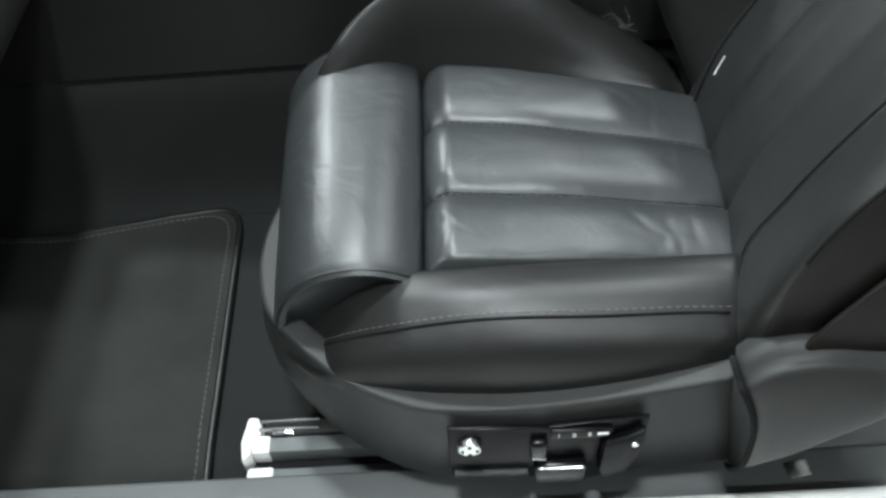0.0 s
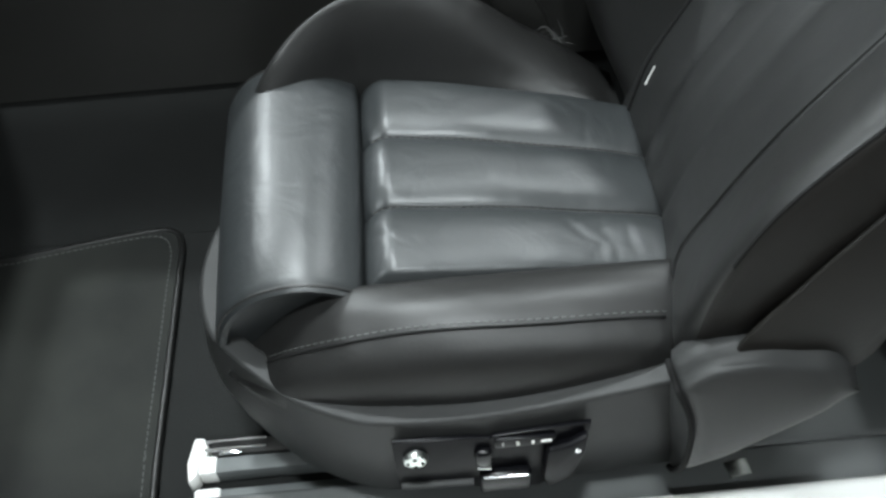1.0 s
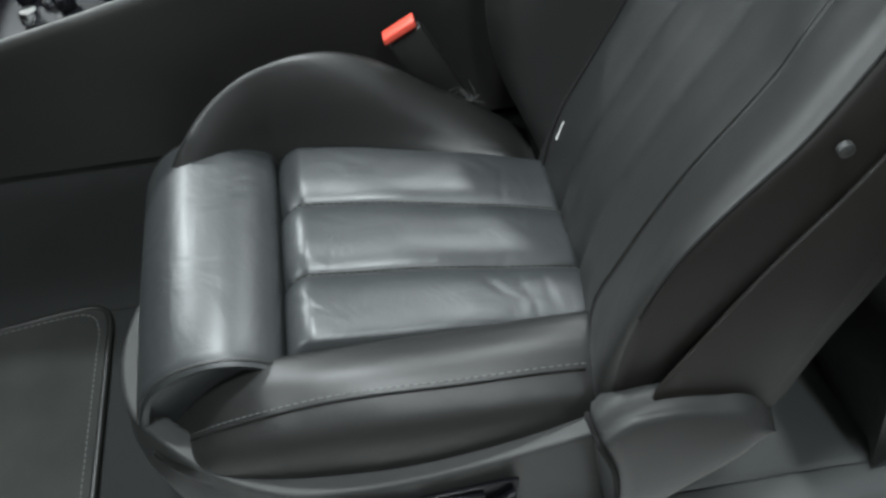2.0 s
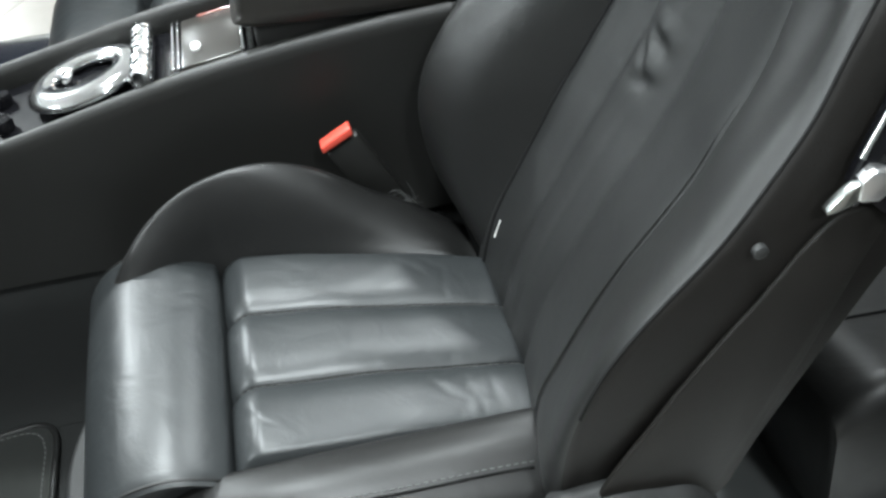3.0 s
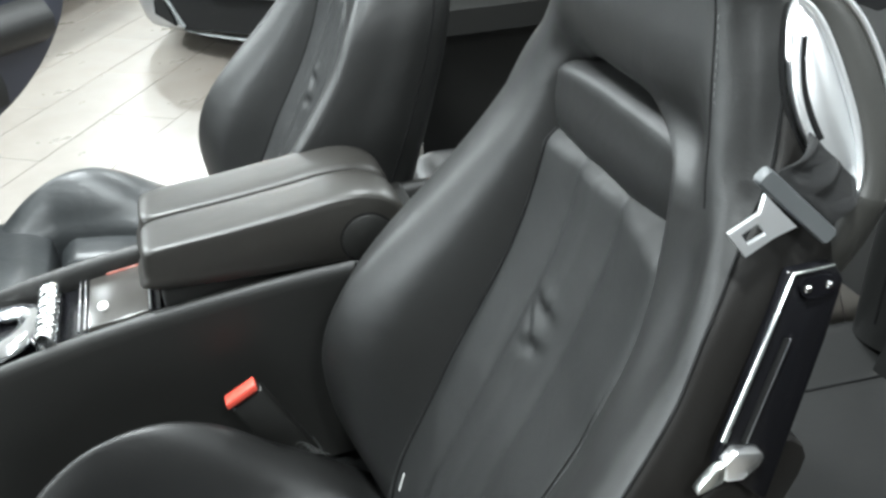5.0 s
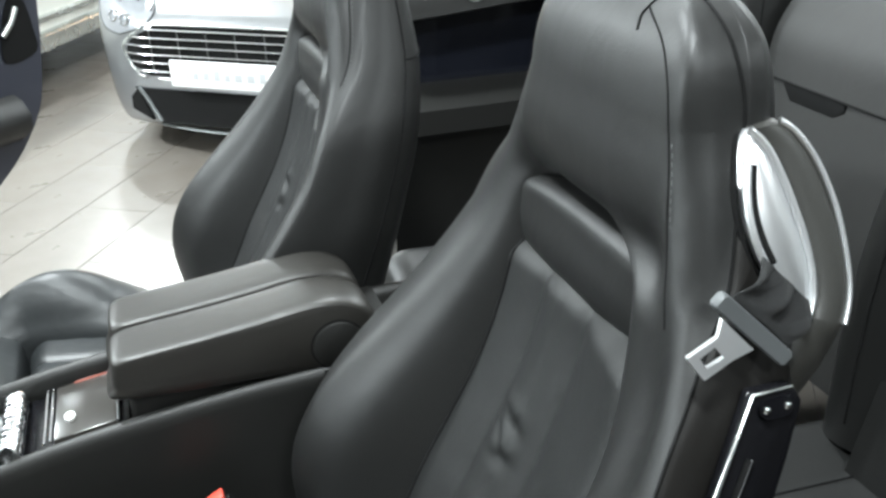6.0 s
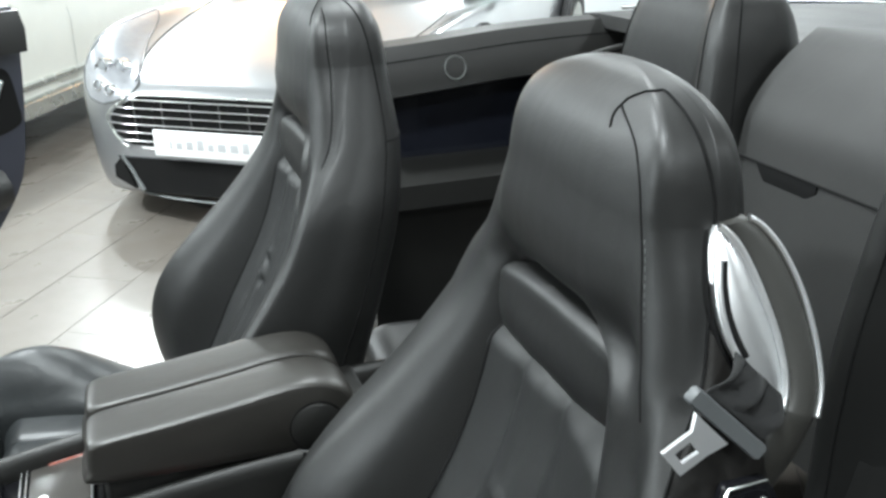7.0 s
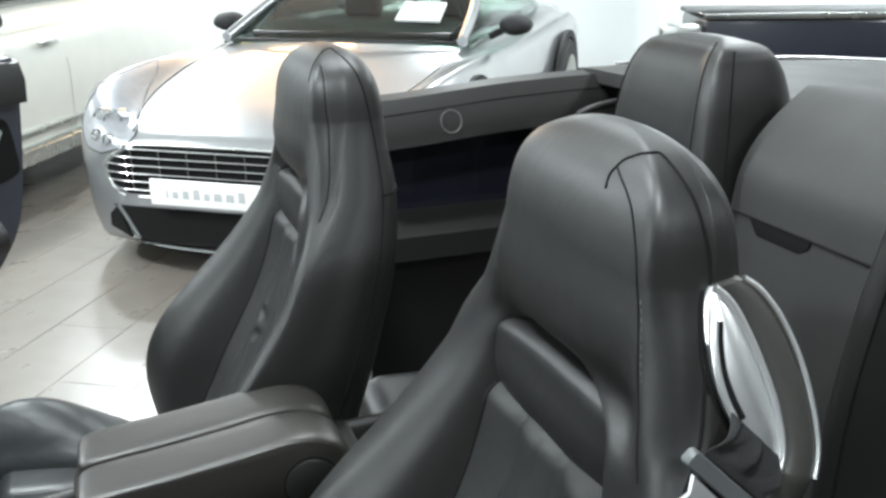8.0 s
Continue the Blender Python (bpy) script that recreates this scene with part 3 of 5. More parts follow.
def front_seat(label, x, y, near):
    o = -1 if near else -2
    seat = thing("front_seat", label, "car seat", "front seats", at=(x, y, 0))
    zs = [0.44 + 0.02 * i for i in range(31)] + [1.05, 1.06, 1.068, 1.075, 1.082, 1.089, 1.096, 1.103, 1.110, 1.12, 1.14, 1.16] + [DOME + DOME_H * math.sin(math.pi / 2 * i / 22) ** 1.15 for i in range(23)]
    shell = loft([back_ring(z, o, 8) for z in zs], True, 75)
    shell.materials.append(LEATHER)
    shell.materials.append(SIDECOVER)
    m = len(back_ring(0.7, o, 8))
    for i, z in enumerate(zs[:-1]):
        for j in range(m):
            at_s = (m - j - 0.5) / 8
            if near and z < 1.18 and 2.6 < at_s < C_SEAM:
                shell.polygons[i * m + j].material_index = 1
    part("backrest", shell, LEATHER, seat, "smooth black leather backrest shell with headrest")
    part("back_panel", sheet(lambda v, u: back_panel(v, u, o), 110, 60, (0.03, 0, -0.004)), PANEL, seat, "fluted black leather back panel with creases")
    pil = []
    for i in range(13):
        a = lerp(-0.130, 0.130, i / 12)
        k = (1 - abs(lerp(-1, 1, i / 12)) ** 6) ** 0.5 * 0.25 + 0.75
        drop = 0.012 * max(0, (a + 0.02) / 0.15) ** 2
        pil.append([Vector((0.573 + 0.03 * p.x * k, a, 1.031 + (0.046 if p.y < 0 else 0.046 - drop) * p.y * k)) for p in smooth_loop([Vector(q) for q in ((-0.9, 0.3, 0), (-0.75, 0.85, 0), (0, 1, 0), (1, 0.9, 0), (1, -0.9, 0), (0, -1, 0), (-0.75, -0.85, 0), (-0.95, -0.3, 0))], 4)])
    part("neck_pad", loft(pil, True, 70), LEATHER, seat, "smooth black leather neck pad")
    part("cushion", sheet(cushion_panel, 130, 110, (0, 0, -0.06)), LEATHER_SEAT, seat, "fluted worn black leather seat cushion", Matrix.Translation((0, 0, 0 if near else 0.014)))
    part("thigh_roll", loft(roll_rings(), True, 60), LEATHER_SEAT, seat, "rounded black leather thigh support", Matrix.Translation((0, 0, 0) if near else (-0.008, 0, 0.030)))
    # Far seat's bolsters get the lighter leather: bright reflections put into colour.
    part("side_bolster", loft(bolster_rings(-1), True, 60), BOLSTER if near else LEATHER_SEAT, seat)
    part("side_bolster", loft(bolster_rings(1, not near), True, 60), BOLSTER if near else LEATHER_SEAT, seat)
    # base shroud
    top = lambda q: 0.488 + 0.03 * max(0, (q - 0.1) / 0.23) ** 1.5
    rings = [tray_outline(g, (lambda d: lambda q: top(q) - d)(d)) for g, d in ((-0.045, 0.03), (-0.036, 0.002), (-0.031, 0.0), (-0.015, 0.0), (-0.0045, 0.0), (-0.003, 0.0), (0.0, 0.0010), (0.0012, 0.0035), (0.0014, 0.0055))]
    rings += [tray_outline(0.004, 0.455), tray_outline(0.006, 0.44), tray_outline(0.006, 0.40), tray_outline(0.000, 0.35), tray_outline(-0.02, 0.315), tray_outline(-0.07, 0.305)]
    part("base_shroud", loft(rings, True, 60), PLASTIC, seat, "charcoal plastic seat base shroud")
    part("seat_frame", rbox(-0.02, 0.40, -0.19, 0.19, 0.235, 0.34, 0.01), STEEL, seat, "dark steel seat frame")
    # seams
    path = [Vector((q, 0.009 - bol_a(q), bol_top(q, -1) - 0.024)) for q in np.linspace(-0.08, 0.315, 60)]
    part("seam", tube(path, 0.0014, 6), SEAM, seat)
    part("stitching", stitches([p + Vector((0, 0.005, 0.0018)) for p in path]), THREAD, seat)
    if near:
        over = [(1.243, 9.94), (1.252, 9.94), (1.259, 9.72), (1.2652, 9.38), (1.2700, 8.6), (1.2715, 7.6), (1.2710, 7.0), (1.2665, 6.78), (1.259, 6.62), (1.2463, 6.44), (1.229, 6.28), (1.210, 6.1), (1.1926, 6.0), (1.15, 5.97)] + [(z, C_SEAM) for z in np.linspace(1.10, 0.70, 24)]
        front = [(1.259, 9.72), (1.250, 9.36), (1.243, 9.12), (1.232, 8.85), (1.210, 8.5), (1.183, 8.3), (1.161, 8.2), (1.117, 8.12), (1.08, 8.1), (1.05, 8.0)]
    else:
        over = [(1.240, 8.6), (1.255, 8.7), (1.268, 8.4), (1.2765, 7.4), (1.2775, 5.6), (1.270, 4.2), (1.2557, 3.62), (1.230, 3.4), (1.205, 3.25), (1.142, 2.9), (1.047, 2.75)] + [(z, 2.7) for z in np.linspace(1.0, 0.72, 12)]
        front = [(1.262, 7.6), (1.245, 7.15), (1.20, 6.88), (1.126, 6.56), (1.06, 6.5)]
    part("seam", tube([on_back(p.x, -p.y, 0.0002, o) for p in smooth_loop([Vector((z, q, 0)) for z, q in over], 4, False)], 0.0014, 6), SEAM, seat)
    line = smooth_loop([Vector((z, q, 0)) for z, q in front], 6, False)
    part("seam", tube([on_back(p.x, -p.y, 0.0001, o) for p in line], 0.0010, 6), SEAM, seat)
    part("stitching", stitches([on_back(p.x, 0.14 - p.y, 0.0009, o) for p in line], 0.0035, 0.003, 0.0005), THREAD, seat)
    if not near:
        part("seam", tube([on_back(1.085, -q, 0.0002, o) for q in np.linspace(1.3, 2.8, 14)], 0.0014, 6), SEAM, seat)
    for u in (-0.345, 0.345):
        pth = [Vector(cushion_panel(v, (u + 1) / 2)) + Vector((0, 0, 0.002)) for v in np.linspace(0.04, 0.95, 60)]
        part("seam", tube(pth, 0.0012, 6), SEAM, seat)
        part("stitching", stitches([p + Vector((0, -0.005, 0.004)) for p in pth]), THREAD, seat)
        part("seam", tube([Vector(back_panel(v, (u * 0.28 / 0.345 + 1) / 2, o)) + Vector((-0.0005, 0, 0)) for v in np.linspace(0.06, 0.965, 60)], 0.0017, 6), SEAM, seat)
    part("seam", tube([Vector(back_panel(v, 0.5 + 0.5 * 0.745, o)) + Vector((-0.0005, 0, 0)) for v in np.linspace(0.04, 0.985, 50)], 0.0022, 6), SEAM, seat)
    ends = roll_rings()
    for k in (3, 9):
        part("piping", tube([ends[k][i] for i in list(range(45, 50)) + list(range(0, 26))], 0.0016, 6), LEATHER, seat)
    if near:
        belt_side(seat)
    return seat


def belt_side(seat):
    """Fittings on the outboard side of the near seat: belt outlet, tongue, slider bar, switches, recliner cover."""
    def S(x, z, out=0.0):
        """A place on the seat's flank: it leans in above the slider's screws and less below them."""
        slope = 0.483 if z > 1.009 else 0.27
        return Vector((x, 0.48 - SEAT_Y + slope * (z - 1.009) - out, z))
    # belt outlet: satin plate inside a dark arch with bright edges
    inner = smooth_loop([S(x, z) for x, z in ((0.601, 1.188), (0.609, 1.181), (0.616, 1.170), (0.623, 1.151), (0.628, 1.132), (0.632, 1.112), (0.633, 1.090), (0.630, 1.074), (0.624, 1.064))], 4, False)
    outer = smooth_loop([S(x, z) for x, z in ((0.625, 1.191), (0.636, 1.183), (0.647, 1.168), (0.655, 1.149), (0.660, 1.129), (0.662, 1.107), (0.6615, 1.085), (0.658, 1.069), (0.651, 1.055))], 4, False)
    band = []
    for p, q in zip(inner, outer):
        d = Vector((0, -0.011, 0))
        band.append([p, p + d * 0.5, p.lerp(q, 0.25) + d * 0.9, p.lerp(q, 0.75) + d * 0.9, q + d * 0.5, q, q + Vector((-0.01, 0.05, 0)), p + Vector((0, 0.05, 0))])
    foot = [[a_ + Vector((dx, dy, dz)) for a_ in band[-1]] for dx, dy, dz in ((-0.0016, 0.0, -0.006), (-0.006, 0.0005, -0.018), (-0.012, 0.001, -0.032), (-0.020, 0.003, -0.048), (-0.029, 0.006, -0.066), (-0.038, 0.012, -0.09))]
    part("belt_arch", loft(band + foot, True, 60), ARCHGREY, seat, "black belt outlet arch")
    part("arch_trim", tube([p + Vector((-0.0005, -0.007, 0)) for p in inner], 0.0027, 10), BRIGHT, seat, "chrome edge strip")
    part("arch_trim", tube([p + Vector((0.001, -0.007, 0)) for p in outer], 0.0026, 10), BRIGHT, seat, "chrome edge strip")
    leaf = smooth_loop([S(x, z, 0.002) for x, z in ((0.600, 1.187), (0.5945, 1.176), (0.591, 1.162), (0.589, 1.148), (0.5885, 1.128), (0.592, 1.108), (0.602, 1.086), (0.612, 1.070), (0.622, 1.063))], 4, False)
    ring_in = [p + Vector((0, -0.004, 0)) for p in inner]
    verts = []
    for i in range(len(leaf)):
        t = i / (len(leaf) - 1)
        for j in range(9):
            s = j / 8
            p = leaf[i].lerp(ring_in[i], s)
            p.y -= 0.006 * math.sin(math.pi * s) * math.sin(math.pi * min(1, t * 0.98 + 0.01))
            verts.append(p)
    n_ = len(verts)
    verts += [v + Vector((0, 0.02, 0)) for v in verts]
    faces = [(i * 9 + j, i * 9 + j + 1, (i + 1) * 9 + j + 1, (i + 1) * 9 + j) for i in range(len(leaf) - 1) for j in range(8)]
    faces += [(i * 9, (i + 1) * 9, (i + 1) * 9 + n_, i * 9 + n_) for i in range(len(leaf) - 1)]
    part("belt_plate", mesh_of(verts, faces, 60), BRIGHT, seat, "satin silver belt outlet plate")
    part("plate_shadow_gap", tube([p + Vector((-0.0025, 0.006, 0)) for p in leaf], 0.0026, 8), SEAM, seat)
    slot = smooth_loop([S(x, z, 0.0085) for x, z in ((0.5975, 1.166), (0.594, 1.150), (0.593, 1.133), (0.596, 1.117), (0.601, 1.103))], 6, False)
    part("belt_slot", tube(slot, 0.0030, 8), SEAM, seat, "dark slot")
    part("slot_rim", tube(smooth_loop([S(x, z, 0.0085) for x, z in ((0.5935, 1.167), (0.5895, 1.151), (0.588, 1.133), (0.5905, 1.115), (0.5965, 1.099))], 6, False), 0.0034, 10), BRIGHT, seat, "bright slot rim")

    # webbing hanging from the slot to the tongue's bar, with a soft fold
    def web(u, v):
        p = S(lerp(0.592, 0.622, v), lerp(1.110, 1.078, v), 0.012).lerp(S(lerp(0.561, 0.599, v), lerp(1.091, 1.054, v), 0.016), u)
        p.y -= 0.006 * math.sin(math.pi * min(1, u + 0.12)) * math.sin(4.2 * (v + 0.18 * u) * math.pi) + 0.005 * math.sin(math.pi * u)
        return p
    part("belt_webbing", sheet(web, 16, 24, (0, 0.0016, 0)), WEB, seat, "folded black belt webbing")
    bar0, bar1 = S(0.549, 1.092, 0.016), S(0.593, 1.048, 0.016)
    d = (bar1 - bar0).normalized()
    n = Vector((0, -1, 0)).cross(d).normalized()

    def bar_ring(t, k):
        c = bar0.lerp(bar1, t)
        return [c + n * (0.0066 * k * a) + Vector((0, 0.0045 * b, 0)) for a, b in ((-1, -0.6), (-0.8, -1), (0.8, -1), (1, -0.6), (1, 0.8), (0.8, 1), (-0.8, 1), (-1, 0.8))]
    part("tongue_grip", loft([bar_ring(t, k) for t, k in ((0, 0.7), (0.02, 0.95), (0.05, 1), (0.95, 1), (0.98, 0.95), (1, 0.7))], True, 40), GRIPGREY, seat, "grey plastic tongue grip")
    ob_o = [(0.558, 1.072), (0.553, 1.062), (0.527, 1.053), (0.537, 1.038), (0.560, 1.046), (0.578, 1.050)]
    ob_i = [(0.549, 1.0565), (0.549, 1.0565), (0.536, 1.0515), (0.5405, 1.0445), (0.5545, 1.049), (0.5545, 1.049)]
    verts, faces = [], []
    for lay in (0.018, 0.0145):
        for lst in (ob_o, ob_i):
            verts += [S(x - 0.009, z + 0.008, lay) for x, z in lst]
    for i in range(6):
        j = (i + 1) % 6
        faces += [(i, j, 6 + j, 6 + i), (12 + i, 12 + j, 18 + j, 18 + i), (i, j, 12 + j, 12 + i), (6 + i, 6 + j, 18 + j, 18 + i)]
    part("belt_tongue", mesh_of(verts, faces, 30), BRIGHT, seat, "chrome belt tongue with square hole")
    # slider bar
    bar = [S(x, z) for x, z in ((0.565, 1.027), (0.600, 1.027), (0.606, 1.016), (0.590, 0.978), (0.566, 0.925), (0.540, 0.868), (0.500, 0.903))]
    part("belt_slider_bar", slab(bar, (0, -0.011, 0), 0.003), GLOSS, seat, "dark steel belt slider bar")
    part("bar_edge", tube([S(0.599, 1.0265, 0.011), S(0.5665, 1.0262, 0.011), S(0.538, 0.979, 0.011), S(0.507, 0.922, 0.011)], lambda t: lerp(0.0012, 0.0024, t), 8), SATIN, seat, "bright bar edge")
    part("bar_slot", tube([S(0.5585, 0.985, 0.0110), S(0.5215, 0.917, 0.0110)], 0.0022, 8, squash=0.5), SEAM, seat, "dark slot")
    # The highlight along the slot, put in as a thin chrome line.
    part("slot_highlight", tube([S(0.5605, 0.985, 0.0118), S(0.5240, 0.917, 0.0118)], 0.0011, 8), CHROME, seat, "slot highlight drawn as a chrome line")
    part("screw_plate", slab(smooth_loop([S(x, z, 0.011) for x, z in ((0.569, 1.0175), (0.574, 1.022), (0.592, 1.0225), (0.597, 1.0165), (0.592, 1.011), (0.574, 1.0105))], 3), (0, -0.0015, 0)), PANELBLACK, seat)
    for x, z in ((0.5745, 1.0165), (0.5915, 1.0165)):
        part("screw", turned([(0.0030, 0), (0.0030, 0.002), (0.002, 0.003), (0.001, 0.003)], 12), CHROME, seat, "", Matrix.Translation(S(x, z, 0.0120)) @ pose(0, 0, 0, 90))
    kn = [S(x, z, 0.006) for x, z in ((0.5045, 0.9105), (0.512, 0.9185), (0.533, 0.9135), (0.5355, 0.908), (0.5325, 0.900), (0.521, 0.8905), (0.506, 0.893))]
    part("slider_knob", slab([Vector((p.x, S(0.52, 0.90, 0.004).y, p.z)) for p in kn], (0, -0.012, 0), 0.003), BRIGHT, seat, "satin silver slider knob")
    ft = smooth_loop([Vector((x, S(0.5, 0.885, 0.002).y, z)) for x, z in ((0.506, 0.908), (0.508, 0.895), (0.497, 0.888), (0.4855, 0.887), (0.4945, 0.901))], 4)
    part("knob_foot", slab(ft, (0, -0.008, 0), 0.003), SATIN, seat, "satin silver knob foot")
    part("bolster_button", turned([(0.0055, -0.004), (0.0055, 0.0008), (0.004, 0.0018), (0.001, 0.002)], 16), PLASTIC, seat, "small round grey button", Matrix.Translation(S(0.446, 0.861, 0.0)) @ pose(0, 0, 0, 90))
    part("side_cover", slab(smooth_loop([Vector((x, 0.449 - SEAT_Y, z)) for x, z in ((0.464, 0.55), (0.497, 0.64), (0.530, 0.73), (0.556, 0.80), (0.586, 0.88), (0.548, 0.905), (0.505, 0.862), (0.455, 0.797), (0.412, 0.718), (0.380, 0.635), (0.365, 0.565), (0.40, 0.545))], 4), (0, 0.03, 0), 0.005), SIDECOVER, seat, "dark plastic backrest side cover")
    part("outer_cover", slab(smooth_loop([Vector((x, 0.4478 - SEAT_Y, z)) for x, z in ((0.346, 0.590), (0.388, 0.689), (0.423, 0.755), (0.456, 0.808), (0.484, 0.856), (0.505, 0.878), (0.540, 0.874), (0.528, 0.820), (0.508, 0.735), (0.482, 0.64), (0.462, 0.565), (0.40, 0.548))], 4), (0, -0.006, 0), 0.003), OUTERCOVER, seat, "charcoal brown backrest outer cover")
    # recliner cover behind the base shroud
    shift = spline((0.36, 0.45, 0.533, 0.60, 0.63), (0.034, 0.028, 0.020, -0.006, -0.010))
    cover_top = spline((0, 0.18, 0.38, 0.64, 0.88, 1.0), (0.574, 0.597, 0.605, 0.599, 0.585, 0.556))
    cover_low = spline((0, 0.3, 0.6, 0.85, 1.0), (0.36, 0.38, 0.435, 0.490, 0.535))

    def cover(t):
        x, zt, zb = lerp(0.298, 0.462, t), cover_top(t), cover_low(t)
        b = 0.012 * min(1, 0.7 + 6 * t) * min(1, 3 * (1 - t) + 0.35)
        pts = [(-0.225, zt - 0.05), (-0.262, zt), (-0.279 - b * 0.3, zt - 0.006), (-0.287 - b * 0.6, zt - 0.014), (-0.290 - b, lerp(zt, zb, 0.35)), (-0.284 - b, lerp(zt, zb, 0.65)), (-0.262, zb + 0.008), (-0.240, zb), (-0.225, zb + 0.01)]
        return [Vector((x + shift(p.y) * (1 - t), p.x, p.y)) for p in smooth_loop([Vector((a, z, 0)) for a, z in pts], 4)]
    part("recliner_cover", loft([cover(i / 20) for i in range(21)], True, 50), PLASTIC, seat, "charcoal plastic recliner cover")
    part("cover_gap", tube([q + Vector((-0.003, -0.001, 0)) for q in cover(0)[4:26]], 0.003, 8), SEAM, seat)
    # switch panel on the shroud
    B = -0.2585
    pan = [Vector((x, B, z)) for x, z in ((0.0505, 0.475), (0.1225, 0.471), (0.143, 0.467), (0.146, 0.471), (0.239, 0.480), (0.235, 0.430), (0.224, 0.390), (0.192, 0.361), (0.12, 0.372), (0.056, 0.376), (0.049, 0.386))]
    part("switch_panel", slab(pan, (0, -0.005, 0), 0.0012), PANELBLACK, seat, "gloss black seat switch panel")
    part("panel_lip", tube([Vector((x, B - 0.007, z)) for x, z in ((0.0525, 0.3925), (0.09, 0.3900), (0.125, 0.3885))], 0.005, 8, squash=0.6), PLASTIC, seat, "rounded lower panel lip")
    dial = part("lumbar_dial", turned([(0.012, 0), (0.012, 0.004), (0.0105, 0.007), (0.007, 0.008), (0.001, 0.0082)], 24), SATIN, seat, "round silver lumbar dial", Matrix.Translation((0.070, B - 0.006, 0.448)) @ pose(0, 0, 0, 90))
    for k in range(4):
        c, s_ = math.cos(k * math.pi / 2), math.sin(k * math.pi / 2)
        part("arrow_mark", slab([Vector((0.070 + c * 0.0068 + u * c - w * s_, B - 0.0135, 0.448 + s_ * 0.0068 + u * s_ + w * c)) for u, w in ((0.002, 0), (-0.001, 0.0022), (-0.001, -0.0022))], (0, -0.0012, 0)), SEAM, dial)
    part("switch_stub", rbox(0.127, 0.1445, B - 0.015, B - 0.004, 0.425, 0.455, 0.005, 3), GLOSS, seat, "black seat back switch with a highlight along its edge")
    # Edge highlights of this switch and the next are drawn as chrome lines.
    part("stub_highlight_strip", tube([(0.129, B - 0.0142, 0.4285), (0.1425, B - 0.0142, 0.4255)], 0.0014, 8), CHROME, seat, "switch edge highlight drawn as a chrome line")
    part("switch_bar", rbox(0.131, 0.183, B - 0.017, B - 0.004, 0.376, 0.411, 0.005, 3), GLOSS, seat, "black seat slide switch")
    part("bar_highlight_strip", tube([(0.135, B - 0.0158, 0.4095), (0.179, B - 0.0158, 0.4085)], 0.0013, 8), CHROME, seat, "switch edge highlight drawn as a chrome line")
    part("seat_back_switch", slab([Vector((x, B - 0.005, z)) for x, z in ((0.197, 0.452), (0.2186, 0.460), (0.235, 0.474), (0.234, 0.440), (0.222, 0.392), (0.199, 0.376), (0.194, 0.40))], (0, -0.012, 0), 0.004), PANELBLACK, seat, "angled black backrest switch")
    # Chrome dot holds the glint on the angled switch.
    part("switch_glint", turned([(0.0035, 0), (0.003, 0.002), (0.001, 0.003)], 12), CHROME, seat, "", Matrix.Translation((0.2255, B - 0.0165, 0.452)) @ pose(0, 0, 0, 90))
    part("memory_strip", rbox(0.147, 0.205, B - 0.010, B - 0.005, 0.4555, 0.4705, 0.0015), PANELBLACK, seat, "black memory button strip")
    for k, word in enumerate(("1", "2", "3")):
        cu = bpy.data.curves.new("digit", "FONT")
        cu.body, cu.size, cu.extrude, cu.align_x = word, 0.0085, 0.0003, "CENTER"
        tmp = new("digit", cu)
        me = bpy.data.meshes.new_from_object(tmp.evaluated_get(bpy.context.evaluated_depsgraph_get()))
        bpy.data.objects.remove(tmp)
        me.materials.clear()
        me.transform(pose(0.1545 + 0.0143 * k, B - 0.0105, 0.4605, 90))
        part("digit", me, WHITEPL, seat)
    part("label_bar", rbox(0.1905, 0.2010, B - 0.0112, B - 0.0098, 0.4625, 0.4655, 0), WHITEPL, seat)
    # inboard buckle with red release
    part("buckle_stalk", slab([Vector((x, 0.235, z)) for x, z in ((0.185, 0.632), (0.226, 0.655), (0.265, 0.575), (0.30, 0.50), (0.26, 0.48))], (0, 0.022, 0), 0.006), TRIM, seat, "black belt buckle stalk")
    part("buckle_button", slab([Vector((x, 0.232, z)) for x, z in ((0.182, 0.636), (0.221, 0.657), (0.218, 0.667), (0.180, 0.646))], (0, 0.018, 0), 0.002), RED, seat, "red buckle release button")
    for k in range(4):
        part("loose_thread", tube(smooth_loop([Vector((0.245 + 0.006 * k, 0.222, 0.558 - 0.003 * k)), Vector((0.262 + 0.004 * k, 0.218, 0.574 - 0.006 * k)), Vector((0.285 - 0.004 * k, 0.214, 0.556)), Vector((0.276 + 0.006 * k, 0.21, 0.588 - 0.012 * k))], 5, False), 0.00035, 5), THREAD, seat)
    part("zip_pull", slab([Vector((x, 0.094, z)) for x, z in ((0.3547, 0.5781), (0.3571, 0.5776), (0.3642, 0.6016), (0.3624, 0.6021))], (0.004, -0.003, -0.003)), WHITEPL, seat, "small bright zip pull")


front_seat("black leather front seat with fluted cushion and chrome belt outlet", 0.0, SEAT_Y, True)
front_seat("black leather front seat with fluted cushion beside the open far door", -0.088, SEAT_Y + 0.735, False)

# ---- seat rails and floor ----
rail = thing("seat_rail", "white-capped steel seat rail on the cabin floor", "seat rail")
part("rail_channel", rbox(-0.183, 0.35, 0.580, 0.600, 0.236, 0.262, 0.003), STEEL, rail)
part("end_cap", slab([Vector((x, y, 0.236)) for x, y in ((-0.203, 0.603), (-0.190, 0.602), (-0.184, 0.585), (-0.186, 0.577), (-0.196, 0.571), (-0.195, 0.553), (-0.205, 0.543), (-0.209, 0.570))], (0, 0, 0.032), 0.004), WHITEPL, rail, "white plastic rail end cap")
